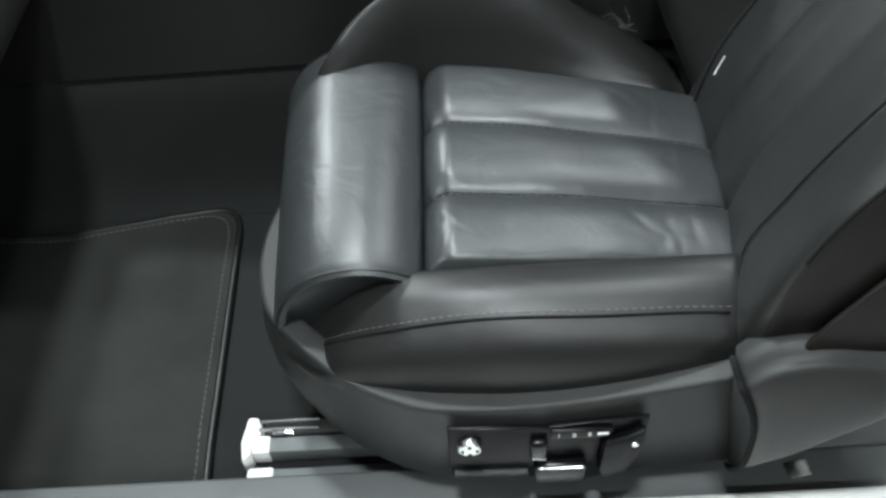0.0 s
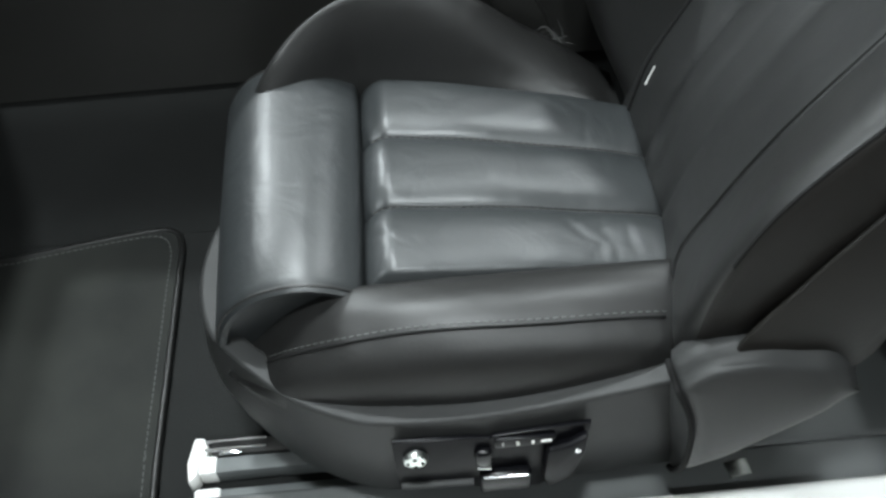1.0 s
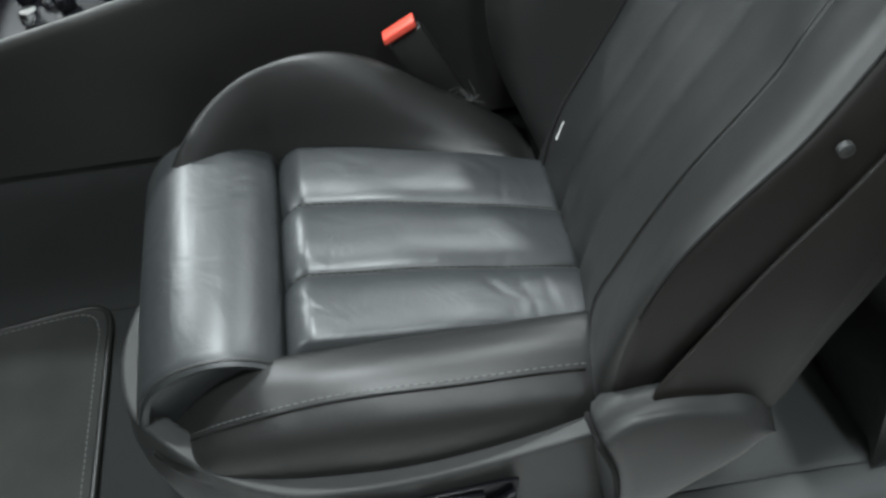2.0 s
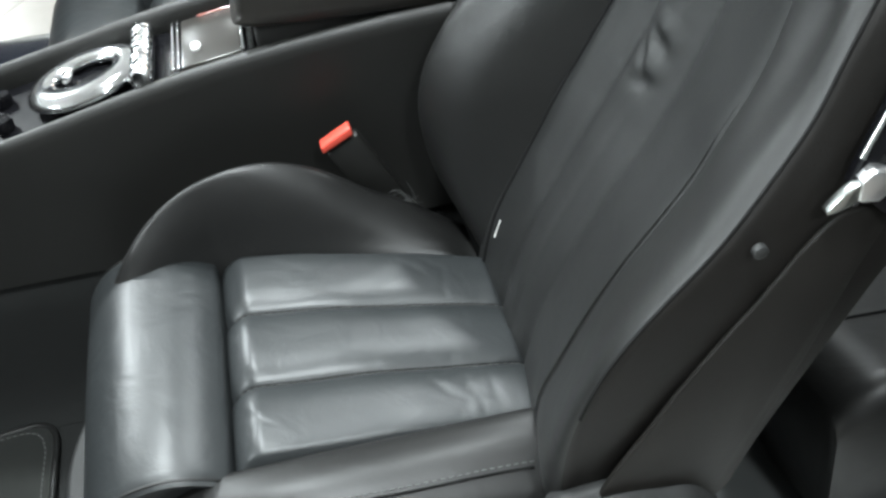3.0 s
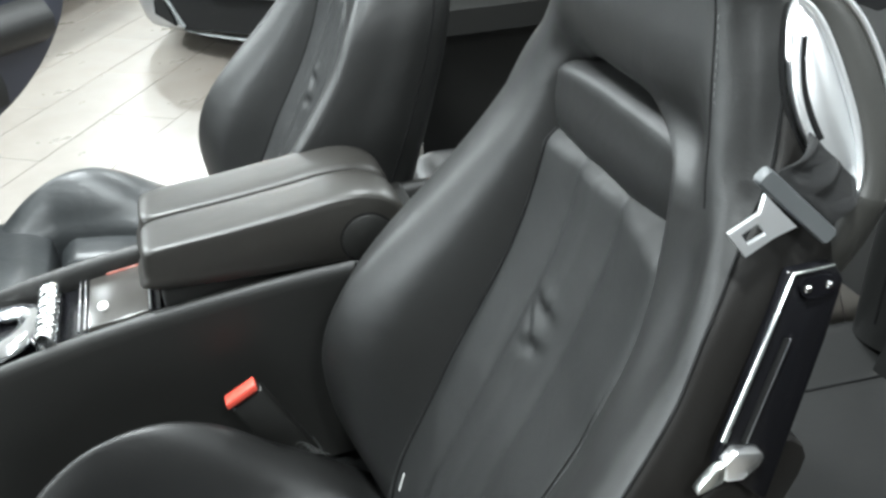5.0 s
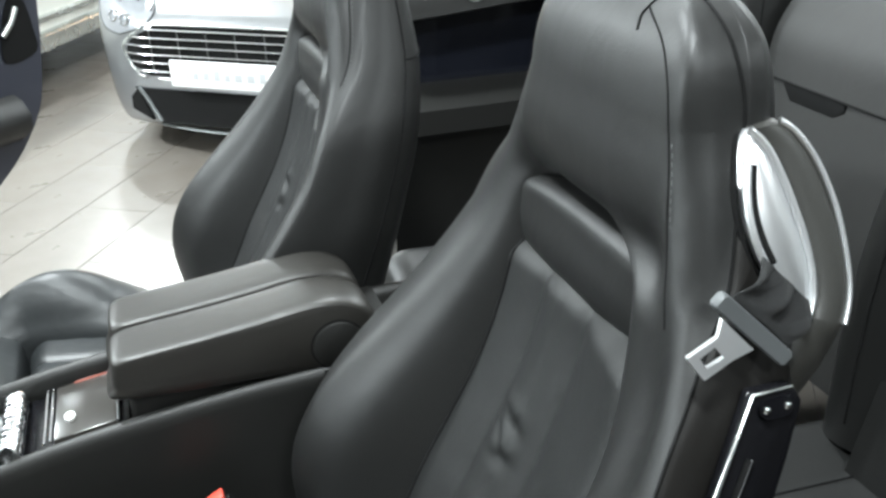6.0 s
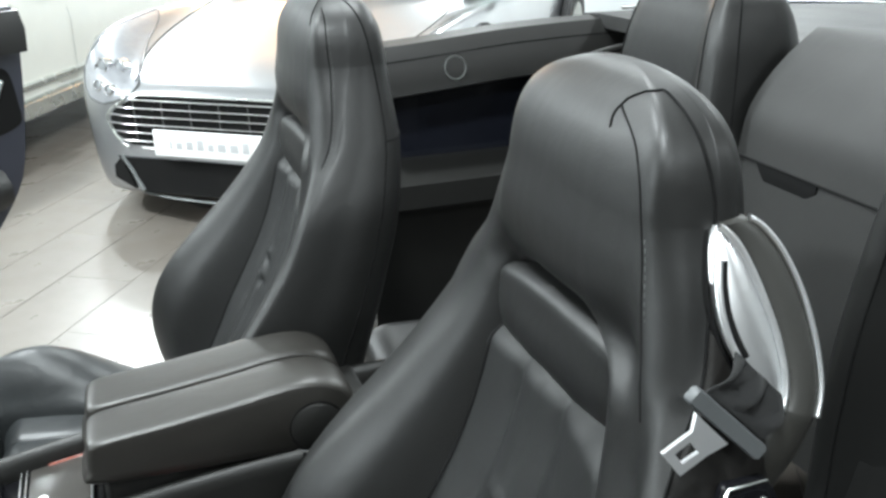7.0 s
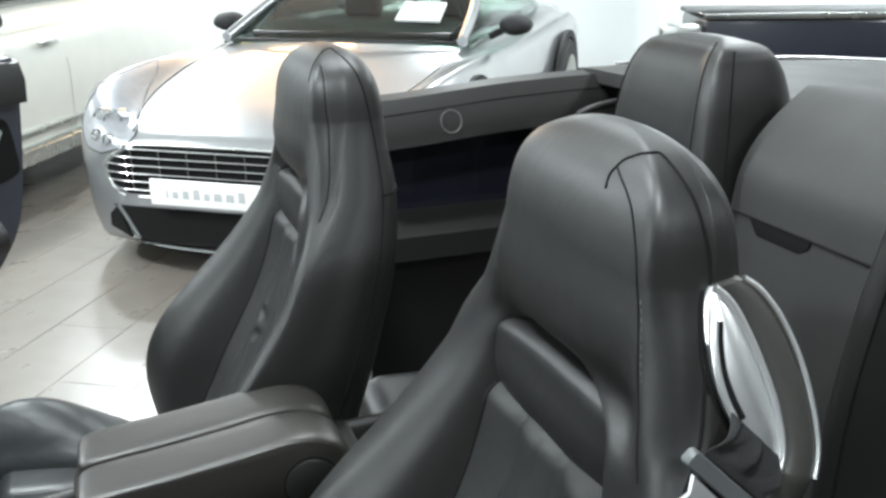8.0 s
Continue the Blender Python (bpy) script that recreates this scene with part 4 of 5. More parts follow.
for ry in (0.584, 0.595):
    part("rail_rod", tube([(-0.188, ry, 0.268), (-0.115, ry, 0.268)], 0.0022, 10), CHROME, rail, "bright rail rod")
part("lock_lug", rbox(-0.172, -0.145, 0.578, 0.583, 0.262, 0.268, 0.0015), CHROME, rail)
fl = thing("floor_bracket", "grey metal bracket beside the seat rail", "bracket")
part("step_upper", rbox(-0.186, 0.30, 0.557, 0.5775, 0.236, 0.262, 0.003), GREYMETAL, fl)
part("cap_upper", rbox(-0.195, -0.174, 0.5555, 0.5785, 0.238, 0.2645, 0.003), WHITEPL, fl, "white plastic cap")
part("step_lower", rbox(-0.19, 0.30, 0.500, 0.5395, 0.236, 0.255, 0.003), GREYMETAL, fl)
part("cap_lower", rbox(-0.200, -0.168, 0.496, 0.541, 0.238, 0.2575, 0.004), WHITEPL, fl, "white plastic cap")
single("sill_clip", slab([Vector((0.398, 0.481, 0.316)), Vector((0.424, 0.485, 0.316)), Vector((0.426, 0.466, 0.316)), Vector((0.402, 0.463, 0.316))], (0, 0, 0.005), 0.001), SATIN, "small clear plastic clip on the sill", "clip")

mat = thing("floor_mat", "dark carpet floor mat with stitched piped edge", "floor mat")
edge = smooth_loop([Vector((x, y, 0.245)) for x, y in ((-0.80, 0.90), (-0.5, 0.94), (-0.33, 0.966), (-0.278, 0.966), (-0.260, 0.938), (-0.258, 0.88), (-0.256, 0.75), (-0.254, 0.60), (-0.253, 0.50), (-0.28, 0.47), (-0.80, 0.47))], 6)
part("mat_carpet", slab([Vector((p.x, p.y, 0.237)) for p in edge], (0, 0, 0.010)), MATPILE, mat)
part("mat_piping", tube(edge + [edge[0]], 0.0048, 8), LEATHER, mat, "black piped mat edge")
inset = [Vector((p.x - 0.014 if p.x > -0.5 else p.x, p.y - 0.012 if p.y > 0.6 else p.y + 0.012, 0.2478)) for p in edge]
part("mat_stitching", stitches(inset, 0.006, 0.003, 0.001), THREAD, mat)

# ---- centre console ----
console = thing("center_console", "black leather centre console between the front seats", "console")
top_z = spline((-1.0, -0.6, -0.35, -0.18, 0.08, 0.25, 0.37, 0.62), (0.60, 0.625, 0.655, 0.690, 0.742, 0.760, 0.767, 0.775))


def console_side(y_top, y_low, s, up=0.0):
    rings = []
    for i in range(40):
        x = lerp(-1.0, 0.62, i / 39)
        z = top_z(x) + up - (0.010 * min(max((0.30 - x) / 0.5, 0), 1) if s > 0 else 0)
        pts = [(y_low - s * 0.02, 0.476), (lerp(y_low, y_top, 0.5), 0.60), (y_top, z - 0.022), (y_top + s * 0.0015, z - 0.011), (y_top + s * 0.005, z - 0.004), (y_top + s * 0.0095, z - 0.0005), (y_top + s * 0.0145, z - 0.0005), (y_top + s * 0.019, z - 0.004), (y_top + s * 0.0225, z - 0.011), (y_top + s * 0.024, z - 0.03), (y_top + s * 0.03, 0.476)]
        rings.append([Vector((x, y, zz)) for y, zz in pts])
    return loft(rings, True, 65)


part("side_panel", console_side(1.022, 1.028, 1), TRIM, console, "black leather console side")
part("side_panel", console_side(1.203, 1.195, -1, 0.010), TRIM, console, "black leather console side")
cove = [(1.11, 0.480), (1.022, 0.480), (1.012, 0.470), (1.009, 0.42), (1.006, 0.34), (1.001, 0.290), (0.993, 0.262), (0.982, 0.245), (0.968, 0.2365), (0.968, 0.225), (1.11, 0.225)]
cove += [(2.217 - y, z) for y, z in cove[:0:-1]]
part("tunnel_carpet", loft([[Vector((x, y, z)) for y, z in cove] for x in (-1.0, -0.6, -0.2, 0.2, 0.62)], True, 50), CARPET, console, "charcoal carpeted tunnel")
part("tunnel_core", rbox(-1.0, 0.62, 1.05, 1.17, 0.44, 0.60, 0.004), TRIM, console)
part("side_joint", tube([(0.366, 1.0205, top_z(0.366) + 0.001), (0.368, 1.0205, 0.70), (0.36, 1.0215, 0.62)], 0.0018, 6), SEAM, console)


def arm_lid(y0, y1, name):
    prof = [(0.118, 0.772), (0.114, 0.79), (0.116, 0.815), (0.122, 0.826), (0.15, 0.831), (0.22, 0.838), (0.30, 0.848), (0.36, 0.857), (0.40, 0.854), (0.43, 0.837), (0.443, 0.806), (0.445, 0.775), (0.40, 0.765), (0.25, 0.764)]
    loop = smooth_loop([Vector((x, 0, z)) for x, z in prof], 4)
    c = Vector((0.28, 0, 0.815))
    rings = []
    for y, k in ((y0, 0.86), (y0 + 0.0015, 0.91), (y0 + 0.005, 0.955), (y0 + 0.011, 0.985), (y0 + 0.022, 1.0), (y1 - 0.022, 1.0), (y1 - 0.011, 0.985), (y1 - 0.005, 0.955), (y1 - 0.0015, 0.91), (y1, 0.86)):
        rings.append([Vector((c.x + (p.x - c.x) * (0.5 + 0.5 * k), y, c.z + (p.z - c.z) * k)) for p in loop])
    return part(name, loft(rings, True, 60), ARMLEATHER, console, "padded black leather armrest lid")


arm_lid(1.030, 1.111, "armrest_lid")
arm_lid(1.118, 1.200, "armrest_lid")
part("armrest_box", rbox(0.13, 0.47, 1.045, 1.185, 0.60, 0.79, 0.008), TRIM, console)
part("hinge_cap", turned([(0.032, 0), (0.032, 0.004), (0.029, 0.006), (0.001, 0.0065)], 32), TRIM, console, "round hinge cap", Matrix.Translation((0.386, 1.033, 0.795)) @ pose(0, 0, 0, 90))
part("cap_groove", tube([Vector((0.386 + 0.034 * math.cos(a), 1.0305, 0.795 + 0.034 * math.sin(a))) for a in np.linspace(0, 2 * math.pi, 33)], 0.0014, 6), SEAM, console)
tilt = lambda x: top_z(x) - 0.012
tray = []
for i in range(20):
    x = lerp(-0.60, 0.125, i / 19)
    tray.append([Vector((x, y, z)) for y, z in ((1.044, tilt(x) - 0.008), (1.176, tilt(x) - 0.008), (1.176, 0.58), (1.044, 0.58))])
part("tray", loft(tray, True, 30), GLOSS, console, "gloss black console tray")
bar_path = [Vector((-0.012 + 0.0015 * math.sin(k * 1.1), lerp(1.046, 1.170, k / 72), tilt(-0.012) + 0.006)) for k in range(73)]
part("fluted_bar", tube(bar_path, lambda t: 0.0128 + 0.0022 * abs(math.sin(t * 9 * math.pi)), 14), CHROME, console, "fluted chrome roller bar")
part("button_panel", slab([Vector((x, y, tilt(x) - 0.006)) for x, y in ((0.037, 1.05), (0.112, 1.05), (0.112, 1.17), (0.037, 1.17))], (0, 0, 0.010), 0.003), BUTTONGREY, console, "button panel toned brown-grey for its reflections")
part("white_button", turned([(0.008, 0), (0.008, 0.003), (0.006, 0.004), (0.001, 0.004)], 18), WHITEPL, console, "small white button", Matrix.Translation((0.056, 1.088, tilt(0.056) + 0.004)) @ Matrix.Diagonal((0.8, 1.2, 1, 1)))
for xx in (0.026, 0.033, 0.113):
    part("chrome_strip", tube([(xx, 1.05, tilt(xx) + 0.003), (xx, 1.17, tilt(xx) + 0.003)], 0.0019, 8), CHROME, console, "chrome divider strip")
# Reddish reflection beside the button panel, drawn as a coloured strip.
part("reflection_strip", tube([(0.06, 1.168, tilt(0.06) + 0.003), (0.105, 1.168, tilt(0.105) + 0.003)], 0.0025, 8), REDSHEEN, console, "small reddish reflection drawn as a strip")


def ring_path(cx, cy, rx, ry, n=40):
    return [Vector((cx + rx * math.cos(a), cy + ry * math.sin(a), tilt(cx + rx * math.cos(a)) + 0.008)) for a in np.linspace(0, 2 * math.pi, n + 1)]


part("gate_ring", tube(ring_path(-0.085, 1.105, 0.056, 0.044), 0.020, 14, squash=0.45), CHROME, console, "chunky chrome gear gate surround")
part("gate_insert", slab(smooth_loop([Vector((-0.085 + 0.05 * math.cos(a), 1.105 + 0.036 * math.sin(a), tilt(-0.085 + 0.05 * math.cos(a)) - 0.004)) for a in np.linspace(0, 2 * math.pi, 13)[:-1]], 2), (0, 0, 0.006)), GLOSS, console, "gloss black gear gate")
part("gear_lever", rbox(-0.112, -0.098, 1.095, 1.115, tilt(-0.105) - 0.004, tilt(-0.105) + 0.022, 0.005, 3), CHROME, console, "low chrome gear selector")
for k, (bx, by) in enumerate(((-0.19, 1.075), (-0.215, 1.10), (-0.20, 1.14), (-0.235, 1.07), (-0.25, 1.125))):
    part("console_knob", turned([(0.012, 0), (0.012, 0.010), (0.010, 0.015), (0.002, 0.016)], 18), CHROME if k % 2 else GLOSS, console, "", Matrix.Translation((bx, by, tilt(bx) - 0.006)))

# ---- dashboard and footwell ----
dash = thing("dashboard", "black leather dashboard above a dark footwell", "dashboard")
prof = smooth_loop([Vector((x, 0, z)) for x, z in ((-0.46, 0.60), (-0.425, 0.69), (-0.46, 0.84), (-0.70, 0.95), (-0.85, 0.98), (-1.0, 0.96), (-1.0, 0.60), (-0.75, 0.56))], 4)
part("dash_top", loft([[Vector((p.x - 0.02 * abs(y - YC) ** 2, y, p.z)) for p in prof] for y in np.linspace(0.26, 1.94, 15)], True, 50), TRIM, dash)
part("bulkhead", rbox(-1.05, -0.98, 0.22, 1.98, 0.20, 0.98, 0.01), CARPET, dash, "carpeted footwell bulkhead")
part("kick_panel", rbox(-1.0, -0.50, 0.20, 0.30, 0.30, 0.95, 0.02), TRIM, dash, "black side kick panel")

# ---- rear seats ----


def head_block(seat_parent, yc, mat, inb):
    """Rear backrest shell with its headrest; the wing on the inboard side (inb = 1 or -1) stands forward."""
    zz = (0.56, 0.74, 0.86, 0.92, 1.0, 1.06, 1.12, 1.18, 1.215, 1.238, 1.252, 1.260)
    w = spline(zz, (0.218, 0.218, 0.215, 0.213, 0.208, 0.200, 0.190, 0.176, 0.162, 0.145, 0.120, 0.06))
    fx = spline(zz, (1.085, 1.095, 1.108, 1.118, 1.13, 1.138, 1.145, 1.155, 1.166, 1.180, 1.20, 1.235))
    wing = spline(zz, (0.022, 0.030, 0.034, 0.034, 0.032, 0.029, 0.026, 0.022, 0.018, 0.014, 0.010, 0.004))
    rx = spline(zz, (1.20, 1.235, 1.26, 1.29, 1.325, 1.345, 1.36, 1.352, 1.338, 1.32, 1.295, 1.26))
    rings = []
    for i in range(54):
        z = lerp(0.56, 1.260, 1 - (1 - i / 53) ** 1.5)
        a, f, r, g = w(z), fx(z), rx(z), wing(z)
        out = [(0, r), (0.6 * a, r - 0.004), (0.95 * a, lerp(f, r, 0.72)), (a, lerp(f, r, 0.45)), (0.95 * a, lerp(f, r, 0.16)), (0.78 * a, f), (0.4 * a, f - 0.004), (0.05 * a, f - 0.004)]
        inn = [(0.40 * a, f - 0.002), (0.58 * a, f - 0.3 * g), (0.74 * a, f - 0.92 * g), (0.86 * a, f - g), (0.95 * a, f - 0.55 * g), (0.985 * a, lerp(f, r, 0.25)), (0.90 * a, lerp(f, r, 0.68)), (0.5 * a, r - 0.012)]
        full = [(-inb * p, q) for p, q in out] + [(inb * p, q) for p, q in inn]
        rings.append([Vector((p.x, yc + p.y, z)) for p in smooth_loop([Vector((q, p, 0)) for p, q in full], 4)])
    block = part("headrest", loft(rings, True, 70), mat, seat_parent, "broad black leather rear headrest with side wing")
    for s, i0, i1 in ((40, 2, -2), (50, 8, -4), (20, 14, -5)):
        part("seam", tube([r[s] + (r[s] - Vector((1.22, yc, r[s].z))).normalized() * 0.0005 for r in rings[i0:i1]], 0.0016, 6), SEAM, block)


rear = thing("rear_seat", "black leather two-place rear seat with a centre hatch", "car seat")
for yc in (0.72, 1.48):
    head_block(rear, yc, LEATHER, -1 if yc > YC else 1)

    def back(u, v, yc=yc):
        z = lerp(0.52, 0.90, u)
        a = lerp(-0.13, 0.13, v)
        k = abs(a) / 0.20
        x = 1.050 + 0.085 * u - 0.045 * (1 - u) ** 0.5 * max(0, (k - 0.55) / 0.45) ** 1.2 + 0.03 * max(0, (k - 0.93) / 0.07)
        return (x, yc + a, z)
    part("backrest", sheet(back, 30, 40, (0.16, 0, 0)), LEATHER, rear)

    def cush(u, v, yc=yc):
        x = lerp(0.61, 1.09, u)
        a = lerp(-0.235, 0.235, v)
        k = abs(a) / 0.235
        z = 0.565 - 0.025 * u + 0.03 * max(0, (k - 0.5) / 0.5) - 0.03 * max(0, (k - 0.93) / 0.07) - 0.04 * max(0, 1 - u / 0.12) ** 2
        return (x, yc + a, z)
    part("cushion", sheet(cush, 30, 40, (0.03, 0, -0.20)), LEATHER, rear)
    part("seam", tube([Vector(cush(u, 0.25)) + Vector((0, 0, 0.001)) for u in np.linspace(0.05, 0.95, 20)], 0.0018, 6), SEAM, rear)
    part("seam", tube([Vector(cush(u, 0.75)) + Vector((0, 0, 0.001)) for u in np.linspace(0.05, 0.95, 20)], 0.0018, 6), SEAM, rear)


def centre(u, v):
    z = lerp(0.60, 1.195, u)
    y = lerp(0.93, 1.27, v)
    x = 1.09 + 0.10 * u + 0.10 * max(0, (u - 0.75) / 0.25) ** 2
    return (x, y, z)


part("centre_panel", sheet(centre, 30, 12, (0.12, 0, -0.01)), DECK, rear, "black leather centre hatch panel")
zs_ = 0.985
xl = 1.09 + 0.10 * ((zs_ - 0.60) / 0.595)
part("hatch_latch", slab([Vector((xl - 0.002, y, z)) for y, z in ((1.215, 0.998), (1.075, 0.998), (1.075, 0.985), (1.10, 0.968), (1.19, 0.968), (1.205, 0.985))], (0.02, 0, 0.004), 0.002), SEAM, rear, "dark recessed hatch latch")
part("seam", tube([(xl - 0.002, 1.26, 1.0), (xl - 0.002, 0.94, 1.0)], 0.0018, 6), SEAM, rear)
part("rear_tunnel", rbox(0.62, 1.1, 0.98, 1.22, 0.24, 0.50, 0.02), CARPET, rear, "carpeted rear tunnel")

# ---- rear deck and far side of the car ----
taper = lambda x: 0.20 * max(0, (x - 1.9) / 0.65) ** 2


def tail_x(y):
    return 2.55 - 0.16 * (abs(y - YC) / 0.8) ** 2.5


deck = lambda u, v: (lerp(1.27, tail_x(lerp(0.17, 2.03, v)) - 0.02, u), YC + lerp(-0.93, 0.93, v) * (1 - taper(lerp(1.27, 2.5, u)) / 0.93), 1.140 + 0.010 * math.sin(math.pi * v) - 0.035 * u * u - 0.006 * max(0, (abs(2 * v - 1) - 0.93) / 0.07))
part("tonneau_cover", sheet(deck, 20, 24, (0, 0, -0.03)), DECK, car, "grey-black leather covered tonneau panel")
part("deck_fold", tube([(1.31, 1.26, 1.155), (1.42, 1.24, 1.152), (1.55, 1.30, 1.15), (1.75, 1.5, 1.145)], 0.006, 8, squash=0.4), LEATHER, car)
part("deck_trim", tube([Vector(deck(u, 1.0)) + Vector((0, 0.004, 0.006)) for u in np.linspace(0.1, 1, 20)], 0.0045, 8), BRIGHT, car, "bright chrome deck edge strip")
side_top = spline((-0.6, 0.3, 0.79, 1.05, 1.36, 1.7, 2.4), (1.06, 1.09, 1.108, 1.128, 1.136, 1.135, 1.10))


def side_wall(s):
    """The quarter panel beside a rear seat: s = 1 far side, -1 near side."""
    yy = lambda d: YC + s * d
    rings = []
    for i in range(24):
        x = lerp(0.70, 1.34, i / 23)
        z = side_top(x)
        pts = [(0.93, 0.3), (0.94, 0.9), (0.925, z - 0.02), (0.90, z), (0.845, z - 0.004), (0.825, z - 0.03), (0.815, z - 0.085), (0.81, z - 0.105), (0.83, z - 0.112), (0.90, z - 0.118), (0.905, 0.90), (0.90, 0.845), (0.80, 0.828), (0.775, 0.812), (0.77, 0.76), (0.785, 0.745), (0.80, 0.60), (0.80, 0.25)]
        rings.append([Vector((x, yy(d), zz)) for d, zz in pts])
    return loft(rings, True, 40)


part("quarter_trim", side_wall(1), TRIM, car, "black leather rear side trim with armrest")
part("quarter_trim", joined([rbox(0.70, 1.34, 0.13, 0.30, 0.25, 1.06, 0.03)]), TRIM, car, "black leather rear side trim")
badge_y = YC + 0.8195
part("trim_groove", tube([Vector((x, YC + 0.8255, side_top(x) - 0.034)) for x in np.linspace(0.71, 1.33, 20)], 0.002, 6), SEAM, car)
part("speaker_ring", tube([Vector((0.905 + 0.024 * math.cos(a), badge_y - 0.002 + 0.006 * math.sin(a), side_top(0.9) - 0.064 + 0.024 * math.sin(a))) for a in np.linspace(0, 2 * math.pi, 33)], 0.0016, 6), SATIN, car, "thin silver ring on the side trim")
part("grab_loop", tube(smooth_loop([Vector(p) for p in ((1.20, 1.885, 1.035), (1.19, 1.86, 1.058), (1.24, 1.85, 1.075), (1.33, 1.85, 1.085), (1.40, 1.86, 1.085))], 6, False), 0.009, 10), TRIM, car, "black grab loop")
part("loop_foot", rbox(1.19, 1.25, 1.83, 1.87, 1.025, 1.040, 0.004), CHROME, car, "chrome loop mount")
for sd, x0 in ((1, 0.70), (-1, 0.85)):
    part("body_side", loft([[Vector((x, YC + sd * (y - taper(x)), z)) for y, z in ((0.90, 0.22), (0.935, 0.26), (0.962, 0.45), (0.965, 0.65), (0.955, 0.85), (0.935, side_top(x) - 0.05), (0.915, side_top(x) - 0.018), (0.892, side_top(x) - 0.012), (0.888, 0.30))] for x in np.linspace(x0, 2.46, 30)], True, 50), PAINT, car, "dark blue painted rear wing")
part("tail_panel", sheet(lambda u, v: (tail_x(lerp(0.26, 1.94, v)) - 0.02 - 0.10 * max(0, (0.35 - u) / 0.35) ** 2 - 0.05 * max(0, (u - 0.8) / 0.2) ** 2, YC + lerp(-0.84, 0.84, v) * 0.93, lerp(0.28, 1.09, u)), 20, 24, (-0.05, 0, 0)), PAINT, car, "dark blue painted tail panel")


def bonnet_ring(x, w, zt, zb):
    half = [(0, zt), (0.5 * w, zt - 0.01), (0.80 * w, zt - 0.03), (0.93 * w, zt - 0.075), (0.985 * w, zt - 0.16), (w, lerp(zt, zb, 0.5)), (0.985 * w, zb + 0.10), (0.94 * w, zb + 0.02), (0.8 * w, zb), (0.4 * w, zb)]
    full = half + [(0, zb)] + [(-a, z) for a, z in half[:0:-1]]
    return [Vector((x, YC + p.x, p.y)) for p in smooth_loop([Vector((a, z, 0)) for a, z in full], 3)]


part("front_body", loft([bonnet_ring(*q) for q in ((-1.06, 0.955, 0.985, 0.22), (-1.3, 0.96, 0.965, 0.20), (-1.7, 0.96, 0.925, 0.20), (-2.0, 0.945, 0.875, 0.20), (-2.25, 0.90, 0.81, 0.20), (-2.42, 0.82, 0.74, 0.21), (-2.53, 0.70, 0.66, 0.24), (-2.58, 0.55, 0.58, 0.30))], True, 50), PAINT, car, "dark blue painted bonnet and front wings")
for wx in (-1.62, 1.62):
    for sd in (-1, 1):
        part("wheel_arch", turned([(0.41, -0.02), (0.41, 0.012), (0.36, 0.012), (0.36, -0.02)], 40), RUBBER, car, "", Matrix.Translation((wx, YC + sd * 0.962, 0.36)) @ pose(0, 0, 0, -90 * sd))
for wx in (-1.62, 1.62):
    for wy in (0.262, 1.938):
        part("wheel", turned([(0.20, -0.11), (0.32, -0.11), (0.34, -0.08), (0.34, 0.08), (0.32, 0.11), (0.20, 0.11)], 36), RUBBER, car, "black tyre", Matrix.Translation((wx, wy, 0.34)) @ pose(0, 0, 0, 90))

# ---- open far door ----
door = thing("car_door", "open dark blue leather-lined car door", "car door", at=(-0.76, 2.02, 0))
door.matrix_world = pose(-0.785, 2.02, 0, 0, 0, 44.2)
outline = smooth_loop([Vector((x, 0, z)) for x, z in ((0.0, 0.38), (0.5, 0.42), (0.74, 0.485), (0.86, 0.545), (0.95, 0.62), (1.015, 0.71), (1.050, 0.85), (1.070, 1.0), (1.078, 1.10), (1.07, 1.140), (1.02, 1.145), (0.6, 1.13), (0.0, 1.10))], 4)
part("door_panel", slab(outline, (0, 0.10, 0), 0.015), material("navy_leather", (0.025, 0.028, 0.042), 0.45, grain=0.3, grain_scale=700, wear=0.4, bump=0.1), door, "dark navy leather door lining")
part("door_top_roll", loft([[Vector((x, y, z)) for y, z in ((-0.03, 1.03), (-0.035, 1.09), (-0.02, 1.135), (0.04, 1.15), (0.09, 1.14), (0.09, 1.03))] for x in np.linspace(0.05, 1.072, 8)], True, 50), LEATHER, door, "padded black door top")
part("armrest_shelf", loft([[Vector((x, y, z)) for y, z in ((0.005, 0.62), (-0.05, 0.66), (-0.055, 0.70), (-0.03, 0.735), (0.005, 0.75))] for x in np.linspace(0.2, 0.93, 8)], True, 50), LEATHER, door, "padded door armrest")
# The recess is a thin dark patch in place of its shade.
part("pull_recess", slab(smooth_loop([Vector((x, -0.003, z)) for x, z in ((0.93, 0.83), (1.03, 0.84), (1.035, 0.90), (1.02, 0.98), (0.98, 0.99), (0.94, 0.92))], 4), (0, 0.012, 0)), SEAM, door, "dark door pull recess")
part("door_pull", tube([(0.985, -0.012, 0.965), (0.96, -0.016, 0.93), (0.93, -0.012, 0.90)], 0.008, 8), SATIN, door, "satin door handle")
part("pocket", loft([[Vector((x, y, z)) for y, z in ((0.005, 0.50), (-0.02, 0.51), (-0.025, 0.56), (-0.015, 0.59), (0.005, 0.595))] for x in np.linspace(0.2, 0.76, 8)], True, 50), LEATHER, door, "door pocket")

